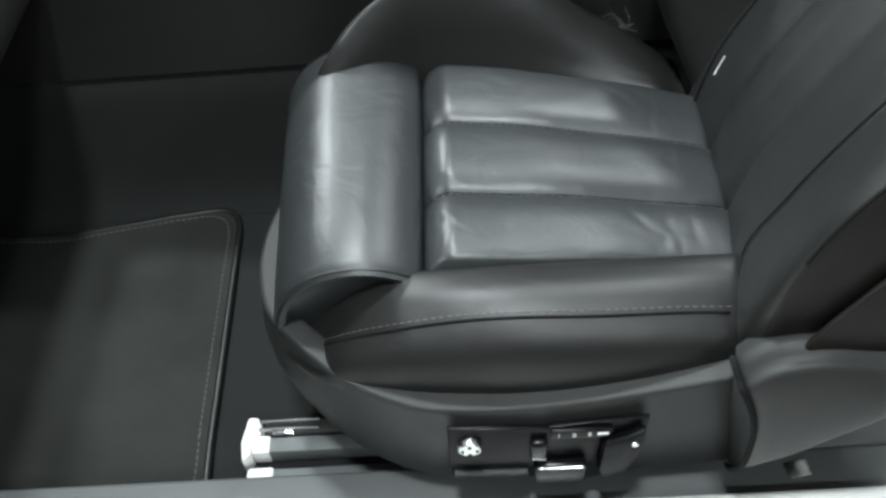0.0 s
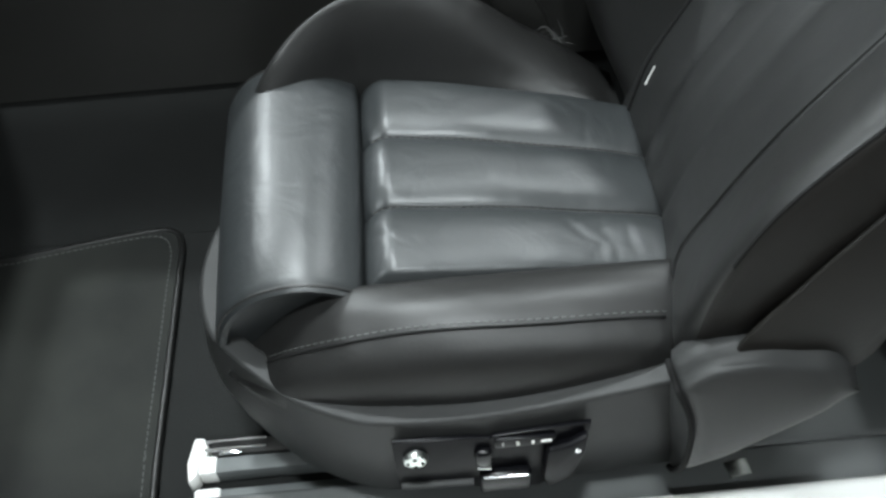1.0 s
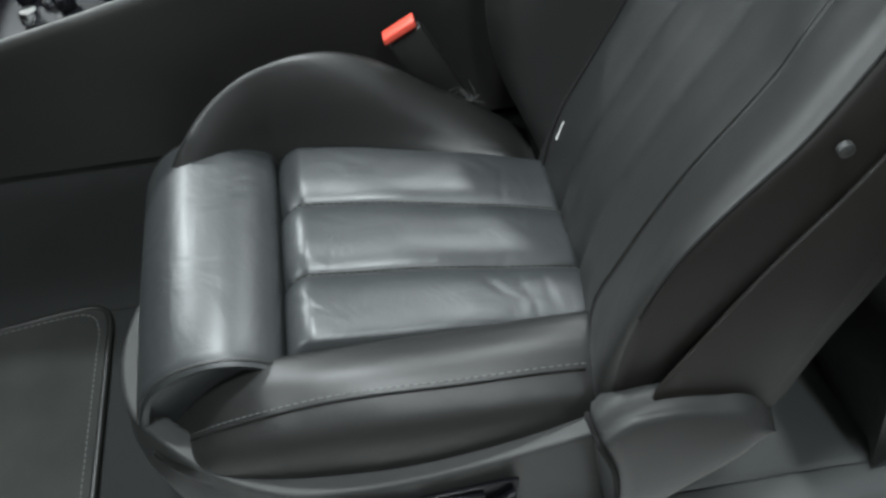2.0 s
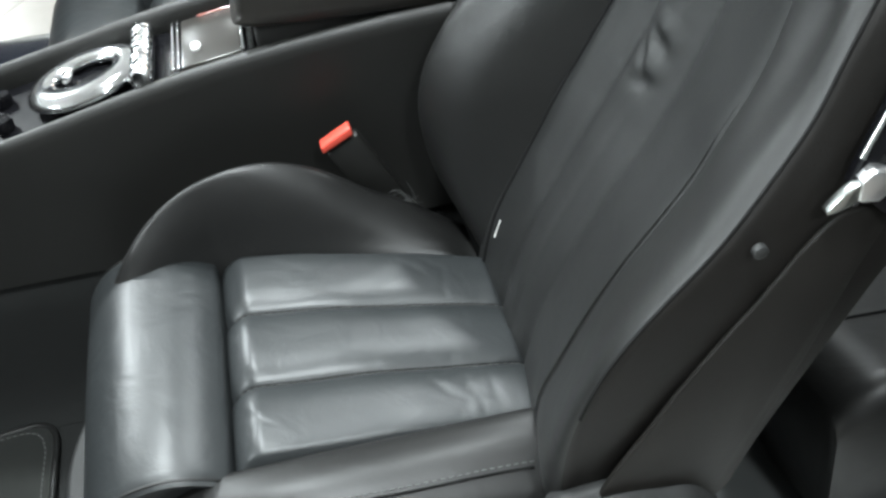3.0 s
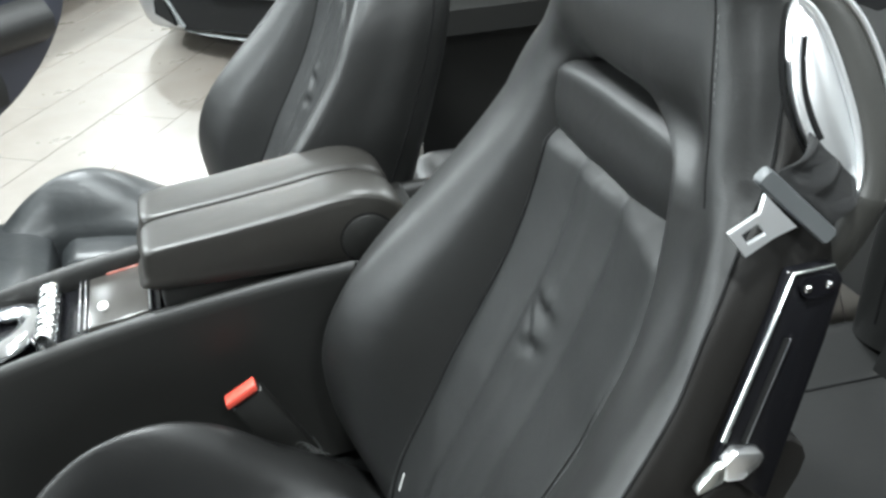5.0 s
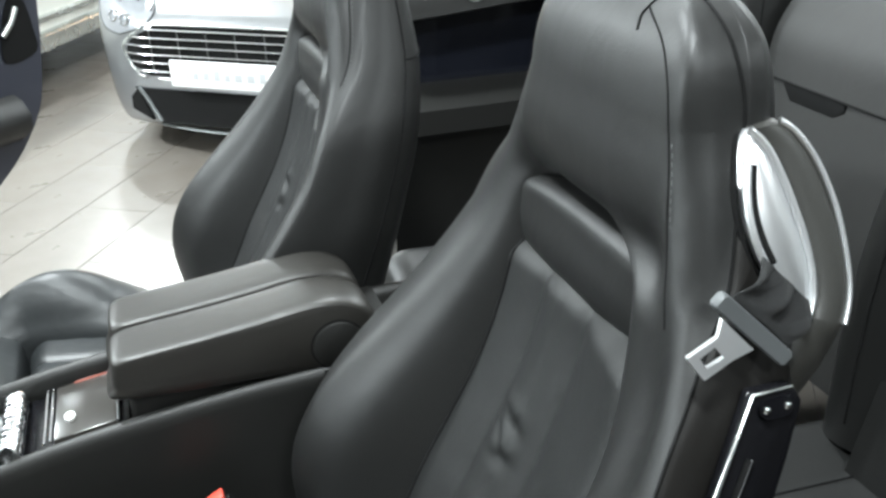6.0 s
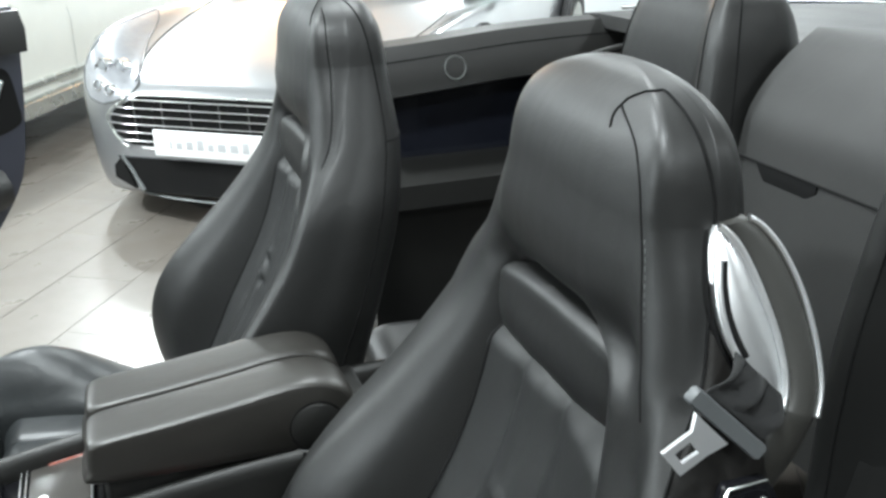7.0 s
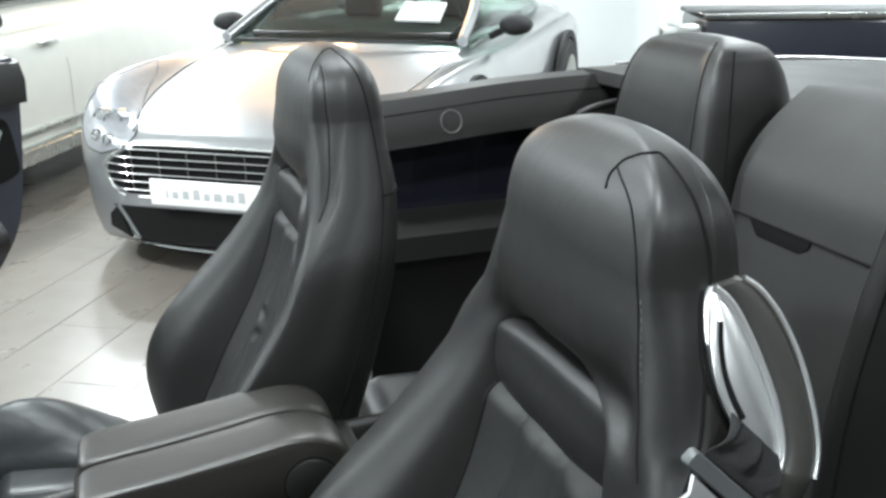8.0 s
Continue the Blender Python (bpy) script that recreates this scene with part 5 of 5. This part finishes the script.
# ---- silver sports car ----


def car_ring(s, w, zb, zs, zt, wt, zf=None):
    """Transverse outline: half width w at shoulder height zs, top zt with half width wt, wing crest zf, bottom zb."""
    if zf is None:
        zf = lerp(zt, zs, 0.45)
    half = [(0, zt), (wt * 0.55, zt - 0.006), (wt, zt - 0.022 if zf < zt else zt - 0.010), (lerp(wt, w, 0.42), lerp(zt, zf, 0.8)), (lerp(wt, w, 0.80), zf), (w, zs), (w * 0.99, lerp(zs, zb, 0.5)), (w * 0.95, zb + 0.05), (w * 0.86, zb), (w * 0.4, zb - 0.005)]
    full = half + [(0, zb - 0.006)] + [(-a, z) for a, z in half[:0:-1]]
    return [Vector((p.x, s, p.y)) for p in smooth_loop([Vector((a, z, 0)) for a, z in full], 3)]


def wheel(parent, x, y, r=0.33):
    side = 1 if x > 0 else -1
    m = Matrix.Translation((x, y, r)) @ pose(0, 0, 0, 0, 90 * side)
    w = part("wheel", turned([(r * 0.62, -0.11), (r * 0.95, -0.11), (r, -0.08), (r, 0.08), (r * 0.95, 0.11), (r * 0.66, 0.11), (r * 0.62, 0.06)], 36), RUBBER, parent, "black tyre on a silver alloy rim", m)
    part("rim", turned([(r * 0.66, 0.112), (r * 0.70, 0.116), (r * 0.68, 0.09), (r * 0.60, 0.04), (r * 0.1, 0.05), (0.001, 0.05)], 36), SATIN, w, "silver alloy rim", m)
    for k in range(7):
        a = 2 * math.pi * k / 7
        me = rbox(0.03, r * 0.64, -0.018, 0.018, 0.055, 0.085, 0.006)
        part("spoke", me, SATIN, w, "", m @ pose(0, 0, 0, 0, 0, math.degrees(a)))
    return w


sports = thing("silver_sports_car", "silver sports coupe parked on the showroom floor", "car")
sports.matrix_world = pose(0.62, 4.02, 0, 0, 0, -37)
SEC = [  # distance from nose, half width, bottom, shoulder height, top, top half width, wing crest
    (0.00, 0.50, 0.16, 0.44, 0.600, 0.36, 0.565), (0.03, 0.63, 0.14, 0.48, 0.632, 0.42, 0.600), (0.10, 0.75, 0.13, 0.54, 0.660, 0.46, 0.665), (0.20, 0.83, 0.13, 0.60, 0.690, 0.51, 0.735), (0.30, 0.875, 0.13, 0.65, 0.712, 0.55, 0.78), (0.45, 0.905, 0.14, 0.68, 0.74, 0.60, 0.812),
    (0.80, 0.92, 0.17, 0.70, 0.80, 0.67, 0.84), (1.15, 0.92, 0.18, 0.70, 0.86, 0.69, 0.845), (1.45, 0.90, 0.18, 0.69, 0.905, 0.68, 0.835), (1.75, 0.88, 0.18, 0.68, 0.93, 0.65, 0.82), (2.4, 0.87, 0.18, 0.68, 0.93, 0.62, 0.81),
    (3.1, 0.91, 0.18, 0.71, 0.93, 0.62, 0.85), (3.5, 0.94, 0.20, 0.73, 0.95, 0.64, 0.88), (4.0, 0.90, 0.24, 0.72, 0.96, 0.66, 0.87), (4.3, 0.80, 0.30, 0.66, 0.92, 0.60, 0.80), (4.38, 0.70, 0.34, 0.62, 0.86, 0.52, 0.74)]
cols = list(zip(*SEC))
fns = [spline(cols[0], c) for c in cols[1:]]
ss = [0, 0.012, 0.03, 0.06, 0.10, 0.15, 0.22, 0.32] + list(np.linspace(0.45, 4.2, 36)) + [4.3, 4.36, 4.38]
hull = [car_ring(s, *[f(s) for f in fns]) for s in ss]
body = part("body", loft(hull, True, 40), SILVERCAR, sports, "silver metallic bodywork")
bpy.context.view_layer.update()
cab = [car_ring(s, w, 0.86, lerp(0.88, zt, 0.3), zt, wt) for s, w, zt, wt in ((1.42, 0.74, 0.905, 0.66), (1.75, 0.74, 1.05, 0.62), (2.1, 0.73, 1.19, 0.56), (2.4, 0.72, 1.245, 0.53), (2.9, 0.71, 1.24, 0.52), (3.4, 0.68, 1.14, 0.50), (3.9, 0.62, 0.98, 0.46))]
part("cabin_glass", loft(cab, True, 60), CLEAR, sports, "greenish clear cabin glass")
part("cabin_floor", rbox(-0.60, 0.60, 1.50, 3.3, 0.90, 0.945, 0.01), TRIM, sports, "dark cabin interior")
part("dash_top", loft([[Vector((x, y, z)) for y, z in ((1.52, 0.92), (1.60, 0.965), (1.85, 0.985), (1.97, 0.975), (2.0, 0.92))] for x in (-0.60, -0.3, 0, 0.3, 0.60)], True, 50), GREYDASH, sports, "dash top greyed for the windscreen's reflection")
part("roof_panel", loft([[Vector((x, y, z)) for x, z in ((-0.54, zt - 0.02), (-0.4, zt + 0.006), (0, zt + 0.014), (0.4, zt + 0.006), (0.54, zt - 0.02), (0.4, zt - 0.03), (-0.4, zt - 0.03))] for y, zt in ((2.32, 1.235), (2.5, 1.25), (2.9, 1.245), (3.3, 1.17))], True, 50), SILVERCAR, sports, "silver roof panel")
for hx in (-0.34, 0.34):
    part("headrest", rbox(hx - 0.13, hx + 0.13, 2.55, 2.65, 0.94, 1.13, 0.04, 3), LEATHER, sports, "dark headrest")
part("steering_wheel", tube([Vector((0.34 + 0.17 * math.cos(a), 2.05, 0.97 + 0.17 * math.sin(a))) for a in np.linspace(0, 2 * math.pi, 33)], 0.014, 8), TRIM, sports, "dark steering wheel")
for s in (-1, 1):
    part("roof_pillar", tube(smooth_loop([Vector((s * 0.70, 1.38, 0.915)), Vector((s * 0.66, 1.75, 1.05)), Vector((s * 0.60, 2.1, 1.18)), Vector((s * 0.56, 2.4, 1.235)), Vector((s * 0.55, 3.0, 1.23)), Vector((s * 0.52, 3.6, 1.08))], 5, False), 0.03, 8), SILVERCAR, sports, "silver roof pillar")
part("wiper_cowl", tube(smooth_loop([Vector((-0.66, 1.40, 0.905)), Vector((-0.3, 1.30, 0.915)), Vector((0.3, 1.30, 0.915)), Vector((0.66, 1.40, 0.905))], 6, False), 0.008, 8), RUBBER, sports, "black wiper cowl")
part("price_sheet", slab([Vector((0.24, 1.62, 0.995)), Vector((0.50, 1.62, 0.99)), Vector((0.48, 1.84, 1.075)), Vector((0.23, 1.84, 1.08))], (0, -0.01, 0.012)), PAPER, sports, "white sheet behind the windscreen")
# grille: dark mouth, bright surround, five bars and six uprights
gw = spline((0.365, 0.39, 0.43, 0.48, 0.53, 0.57, 0.60), (0.43, 0.50, 0.548, 0.565, 0.528, 0.44, 0.385))
nose_w = [(f0, *[f(f0) for f in fns]) for f0 in np.linspace(0, 0.5, 51)]


def front_y(x, z):
    """How far behind the nose tip the bodywork stands at this width and height."""
    for row in nose_w:
        t = min(abs(z - row[3]) / 0.22, 1)
        if row[1] * (1 - 0.10 * t * t) >= abs(x):
            return row[0] - 0.010
    return 0.48


gz0, gz1 = 0.372, 0.592
# Dark sheets on the nose stand in for shaded openings.
part("grille_mouth", sheet(lambda u, v: (lerp(-1, 1, v) * gw(lerp(gz0, gz1, u)), front_y(lerp(-1, 1, v) * gw(lerp(gz0, gz1, u)), lerp(gz0, gz1, u)) - 0.004, lerp(gz0, gz1, u)), 6, 30, (0, 0.04, 0)), SEAM, sports, "dark grille opening")
for k in range(6):
    z = lerp(gz0 + 0.022, gz1 - 0.016, k / 5)
    part("grille_bar", tube([Vector((x, front_y(x, z) - 0.012, z)) for x in np.linspace(-gw(z), gw(z), 25)], 0.0065, 8, squash=0.7), CHROME, sports, "bright grille bar")
for x in (-0.42, -0.28, -0.14, 0, 0.14, 0.28, 0.42):
    part("grille_upright", tube([Vector((x, front_y(x, z) - 0.009, z)) for z in (gz0 + 0.02, 0.48, gz1 - 0.02)], 0.004, 6), STEEL, sports)
rim = [(-0.40, gz0 - 0.010), (0.40, gz0 - 0.010), (0.52, 0.392), (0.575, 0.475), (0.552, 0.525), (0.47, 0.568), (0.41, gz1 + 0.006), (-0.41, gz1 + 0.006), (-0.47, 0.568), (-0.552, 0.525), (-0.575, 0.475), (-0.52, 0.392)]
part("grille_surround", tube([Vector((p.x, front_y(p.x, p.y) - 0.010, p.y)) for p in smooth_loop([Vector((a, z, 0)) for a, z in rim], 5)] , 0.005, 8), SATIN, sports, "chrome grille surround")
plate = part("number_plate", rbox(-0.315, 0.285, -0.055, -0.040, 0.342, 0.456, 0.003), PLATE, sports, "white show plate with grey lettering bars")
bx = -0.235
for wd, hh in ((0.010, 0.035), (0.026, 0.030), (0.028, 0.036), (0.028, 0.045), (0.024, 0.030), (0.034, 0.034), (0.034, 0.034), (0.028, 0.045)):
    part("print_bar", rbox(bx, bx + wd * 1.15, -0.0565, -0.0545, 0.376, 0.376 + hh * 1.05, 0), PRINT, plate)
    bx += wd * 1.15 + 0.020
part("lower_intake", sheet(lambda u, v: (lerp(-1, 1, v) * lerp(0.42, 0.555, u), front_y(lerp(-1, 1, v) * lerp(0.42, 0.555, u), lerp(0.155, 0.31, u)) - 0.004, lerp(0.155, 0.31, u)), 6, 30, (0, 0.05, 0)), SEAM, sports, "dark lower air intake")
for s in (-1, 1):
    part("intake_fin", tube([Vector((s * x, front_y(x, z) - 0.010, z)) for x, z in ((0.52, 0.315), (0.47, 0.24), (0.42, 0.165))], 0.009, 8), GREYMETAL, sports, "grey fin beside the intake")
    part("corner_vent", slab([Vector((s * x, front_y(x, z) - 0.012, z)) for x, z in ((0.535, 0.305), (0.59, 0.26), (0.60, 0.20), (0.47, 0.165), (0.485, 0.21))], (0, 0.02, 0)), SEAM, sports, "dark corner vent")
part("lip", tube([Vector((x, 0.50 * abs(x) ** 2.6 - 0.03, 0.135)) for x in np.linspace(-0.72, 0.72, 30)], 0.010, 8, squash=0.5), GREYMETAL, sports, "thin grey front lip")
part("tow_cap", turned([(0.022, 0), (0.022, 0.004), (0.001, 0.005)], 18), SILVERCAR, sports, "", Matrix.Translation((-0.25, 0.0, 0.30)) @ pose(0, 0, 0, 90))
for s in (-1, 1):
    rows_in = smooth_loop([Vector(p) for p in ((0.47, 0.0, 0.575), (0.43, 0.06, 0.625), (0.516, 0.232, 0.687), (0.643, 0.487, 0.748), (0.735, 0.72, 0.806), (0.805, 0.84, 0.845))], 5, False)
    rows_out = smooth_loop([Vector(p) for p in ((0.60, 0.015, 0.54), (0.70, 0.06, 0.56), (0.766, 0.13, 0.63), (0.765, 0.246, 0.768), (0.797, 0.508, 0.823), (0.818, 0.84, 0.846))], 5, False)

    def lampface(u, v, s=s):
        k = u * (len(rows_in) - 1)
        i = min(int(k), len(rows_in) - 2)
        p = rows_in[i].lerp(rows_in[i + 1], k - i).lerp(rows_out[i].lerp(rows_out[i + 1], k - i), v)
        ok, q, nn, idx = body.closest_point_on_mesh(p)
        q = q + (q - Vector((0, 1.2, 0.3))).normalized() * 0.004
        return (s * q.x, q.y, q.z)
    hl = part("headlight", sheet(lampface, 26, 14, (0, 0.012, -0.004)), LENS, sports, "clear headlamp with twin projectors")
    edge_ = [Vector(lampface(u, 0.0)) for u in np.linspace(0, 1, 26)] + [Vector(lampface(u, 1.0)) for u in np.linspace(1, 0, 26)]
    part("lamp_gasket", tube(edge_ + [edge_[0]], 0.004, 6), GRIPGREY, hl, "dark lamp edge")
    for cx, cy, cz, r in ((0.651, 0.112, 0.686, 0.041), (0.575, 0.130, 0.681, 0.041), (0.632, 0.045, 0.615, 0.027), (0.562, 0.022, 0.602, 0.027)):
        q = Vector((s * cx, cy, cz))
        nrm = Vector((s * 0.25, -1.0, 0.25)).normalized()
        m = Matrix.Translation(q - nrm * 0.004) @ nrm.to_track_quat("Z", "Y").to_matrix().to_4x4()
        part("projector", turned([(r * 1.05, -0.03), (r, 0.010), (r * 0.88, 0.014), (r * 0.74, 0.006), (r * 0.72, 0.002)], 24), CHROME, hl, "bright lamp bezel", m)
        part("lamp_glass", turned([(r * 0.76, 0.0), (r * 0.74, 0.006), (r * 0.5, 0.010), (0.001, 0.012)], 24), DARKLENS, hl, "dark round lamp glass", m)
    mir = part("door_mirror", loft([[Vector((s * (0.90 + 0.09 * math.cos(a) * k), 1.78 + dy, 0.97 + 0.055 * math.sin(a) * k)) for a in np.linspace(0, 2 * math.pi, 17)[:-1]] for dy, k in ((-0.10, 0.3), (-0.08, 0.75), (-0.03, 1.0), (0.04, 1.0), (0.06, 0.9))], True, 50), RUBBER, sports, "dark door mirror")
    part("mirror_stalk", tube([(s * 0.74, 1.82, 0.90), (s * 0.84, 1.80, 0.95)], 0.02, 8), RUBBER, mir)
    part("side_strake", rbox(*sorted((s * 0.90, s * 0.922)), 1.30, 1.66, 0.665, 0.682, 0.004), CHROME, sports, "bright side strake")
    part("side_vent", rbox(*sorted((s * 0.89, s * 0.918)), 1.28, 1.42, 0.60, 0.72, 0.006), SEAM, sports, "dark side vent")
    for wy in (0.90, 3.30):
        big = wy > 2
        part("wheel_arch", turned([(0.43, -0.02), (0.43, 0.012), (0.38, 0.012), (0.38, -0.02)], 40), RUBBER, sports, "", Matrix.Translation((s * (0.945 if big else 0.905), wy, 0.38)) @ pose(0, 0, 0, 0, 90 * s))
        wheel(sports, s * (0.855 if big else 0.82), wy, 0.375 if big else 0.34)
    part("bonnet_seam", tube([Vector((s * fns[4](y), y, fns[3](y) - 0.0085)) for y in np.linspace(0.06, 1.34, 30)], 0.0028, 6), SEAM, sports)

# ---- white car ----
white = thing("white_car", "white estate car parked behind the silver coupe", "car")
white.matrix_world = pose(-0.94, 6.45, 0, 0, 0, -27)
WS = [(-2.3, 0.55, 0.30, 0.50, 0.70, 0.4), (-2.1, 0.80, 0.24, 0.55, 0.86, 0.55), (-1.6, 0.90, 0.22, 0.62, 0.98, 0.62), (-0.9, 0.92, 0.22, 0.66, 1.05, 0.66), (-0.3, 0.92, 0.22, 0.68, 1.10, 0.72), (0.6, 0.92, 0.22, 0.68, 1.12, 0.74), (2.2, 0.92, 0.22, 0.70, 1.14, 0.74), (2.8, 0.86, 0.26, 0.70, 1.12, 0.7), (2.95, 0.78, 0.32, 0.70, 1.05, 0.66)]
wc = list(zip(*WS))
wf = [spline(wc[0], c) for c in wc[1:]]
part("body", loft([car_ring(s, *[f(s) for f in wf]) for s in np.linspace(-2.3, 2.95, 56)], True, 45), WHITECAR, white)
part("cabin_glass", loft([car_ring(s, w, 1.04, lerp(1.08, zt, 0.3), zt, wt) for s, w, zt, wt in ((-0.9, 0.78, 1.06, 0.70), (-0.4, 0.78, 1.38, 0.62), (0.2, 0.78, 1.58, 0.60), (1.6, 0.77, 1.60, 0.60), (2.5, 0.74, 1.50, 0.58), (2.8, 0.70, 1.15, 0.55))], True, 60), GLASS, white, "dark cabin glass")
for s in (-1, 1):
    part("sill_strip", loft([[Vector((s * x, y, z)) for x, z in ((0.86, 0.20), (0.915, 0.215), (0.925, 0.25), (0.925, 0.30), (0.90, 0.32), (0.86, 0.32))] for y in np.linspace(-1.1, 1.6, 6)], True, 40), SATIN, white, "bright sill strip")
    part("side_moulding", loft([[Vector((s * x, y, z)) for x, z in ((0.90, 0.37), (0.928, 0.38), (0.930, 0.405), (0.90, 0.415))] for y in np.linspace(-1.05, 1.55, 6)], True, 40), SATIN, white, "bright side moulding")
    for dy in (-0.75, 0.28, 1.25):
        part("door_gap", tube([Vector((s * 0.92, dy, 0.34)), Vector((s * 0.929, dy, 0.70)), Vector((s * 0.85, dy + 0.02, 1.02))], 0.002, 6), SATIN, white)
    part("door_handle", rbox(*sorted((s * 0.905, s * 0.945)), -0.02, 0.17, 0.865, 0.895, 0.01), SATIN, white, "silver door handle")
    part("door_mirror", loft([[Vector((s * (0.99 + 0.10 * math.cos(a) * k), -0.66 + dy, 1.06 + 0.07 * math.sin(a) * k)) for a in np.linspace(0, 2 * math.pi, 17)[:-1]] for dy, k in ((-0.08, 0.4), (-0.05, 0.9), (0.04, 1.0), (0.06, 0.9))], True, 50), RUBBER, white, "black door mirror")
    for wy in (-1.45, 2.0):
        wheel(white, s * 0.795, wy)

# ---- dark counter with silver end ----
counter = thing("showroom_counter", "long black gloss counter with a silver end block", "counter")
counter.matrix_world = pose(2.92, 3.85, 0, 0, 0, -22.3)
part("counter_body", rbox(0.0, 2.6, 0.0, 0.55, 0.0, 1.055, 0.02), material("navy_gloss_panel", (0.012, 0.014, 0.024), 0.3, wear=0.3, coat=0.4), counter)
part("counter_top", rbox(-0.01, 2.62, -0.010, 0.56, 1.057, 1.082, 0.006), GLOSS, counter, "black gloss counter top")
part("edge_strip", rbox(-0.012, 2.62, -0.016, -0.010, 1.058, 1.084, 0.002), SATIN, counter, "bright metal counter edge")
part("counter_end", rbox(-0.20, -0.015, 0.0, 0.14, 0.0, 1.03, 0.02), SATIN, counter, "silver counter end block")

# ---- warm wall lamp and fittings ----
# Unseen; added to give the orange reflection on the silver bonnet.
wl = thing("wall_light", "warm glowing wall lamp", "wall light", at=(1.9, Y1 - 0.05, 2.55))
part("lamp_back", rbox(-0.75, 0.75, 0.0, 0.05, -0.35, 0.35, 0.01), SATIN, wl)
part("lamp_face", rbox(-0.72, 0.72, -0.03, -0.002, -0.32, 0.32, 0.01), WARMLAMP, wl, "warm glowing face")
# ---- ceiling fittings ----
# Every lamp gets a fitting, the added fill lamps too.
for lx, ly in DOWNLIGHTS:
    dlt = thing("ceiling_light", "round recessed ceiling downlight", "ceiling light", "ceiling lights", at=(lx, ly, CEILING))
    part("trim_ring", turned([(0.21, 0), (0.21, -0.015), (0.18, -0.02), (0.175, 0)], 32), WHITEPL, dlt)
    part("diffuser", turned([(0.17, -0.004), (0.17, -0.010), (0.001, -0.010)], 32), LAMP, dlt, "glowing diffuser")

# ---- floor tiles ----
LONG, WIDE, TURN_T = 0.90, 0.295, 58
tile_mesh = rbox(-LONG / 2 + 0.0011, LONG / 2 - 0.0011, -WIDE / 2 + 0.0011, WIDE / 2 - 0.0011, -0.012, 0, 0.001, 1)
tile_mesh.materials.append(TILE)
rng = random.Random(4)
tm = pose(0.28, 4.055, 0, 0, 0, TURN_T)
count, rest_v, rest_f = 0, [], []
for j in range(-40, 41):
    for i in range(-12, 13):
        p = tm @ Vector(((i + 0.5 * (j % 2)) * LONG, j * WIDE, 0))
        if not (X0 + 0.28 < p.x < X1 - 0.28 and Y0 + 0.28 < p.y < Y1 - 0.28):
            continue
        if -1.6 < p.x < 1.9 and 2.0 < p.y < 7.6 and count < 290:
            ob = new("tile", tile_mesh)
            ob.parent = floor
            ob.matrix_basis = Matrix.Translation(p) @ pose(0, 0, rng.uniform(-0.0004, 0.0004), 0, 0, TURN_T)
            count += 1
        else:
            k = len(rest_v)
            q = Matrix.Translation(p) @ pose(0, 0, 0, 0, 0, TURN_T)
            rest_v += [q @ Vector((sx * (LONG / 2 - 0.0011), sy * (WIDE / 2 - 0.0011), z)) for z in (-0.012, 0) for sx, sy in ((-1, -1), (1, -1), (1, 1), (-1, 1))]
            rest_f += [(k + 4, k + 5, k + 6, k + 7)] + [(k + a, k + (a + 1) % 4, k + 4 + (a + 1) % 4, k + 4 + a) for a in range(4)]
rest = part("tiles", mesh_of(rest_v, rest_f, 20), TILE, floor)
tagged(rest, kind="stuff")
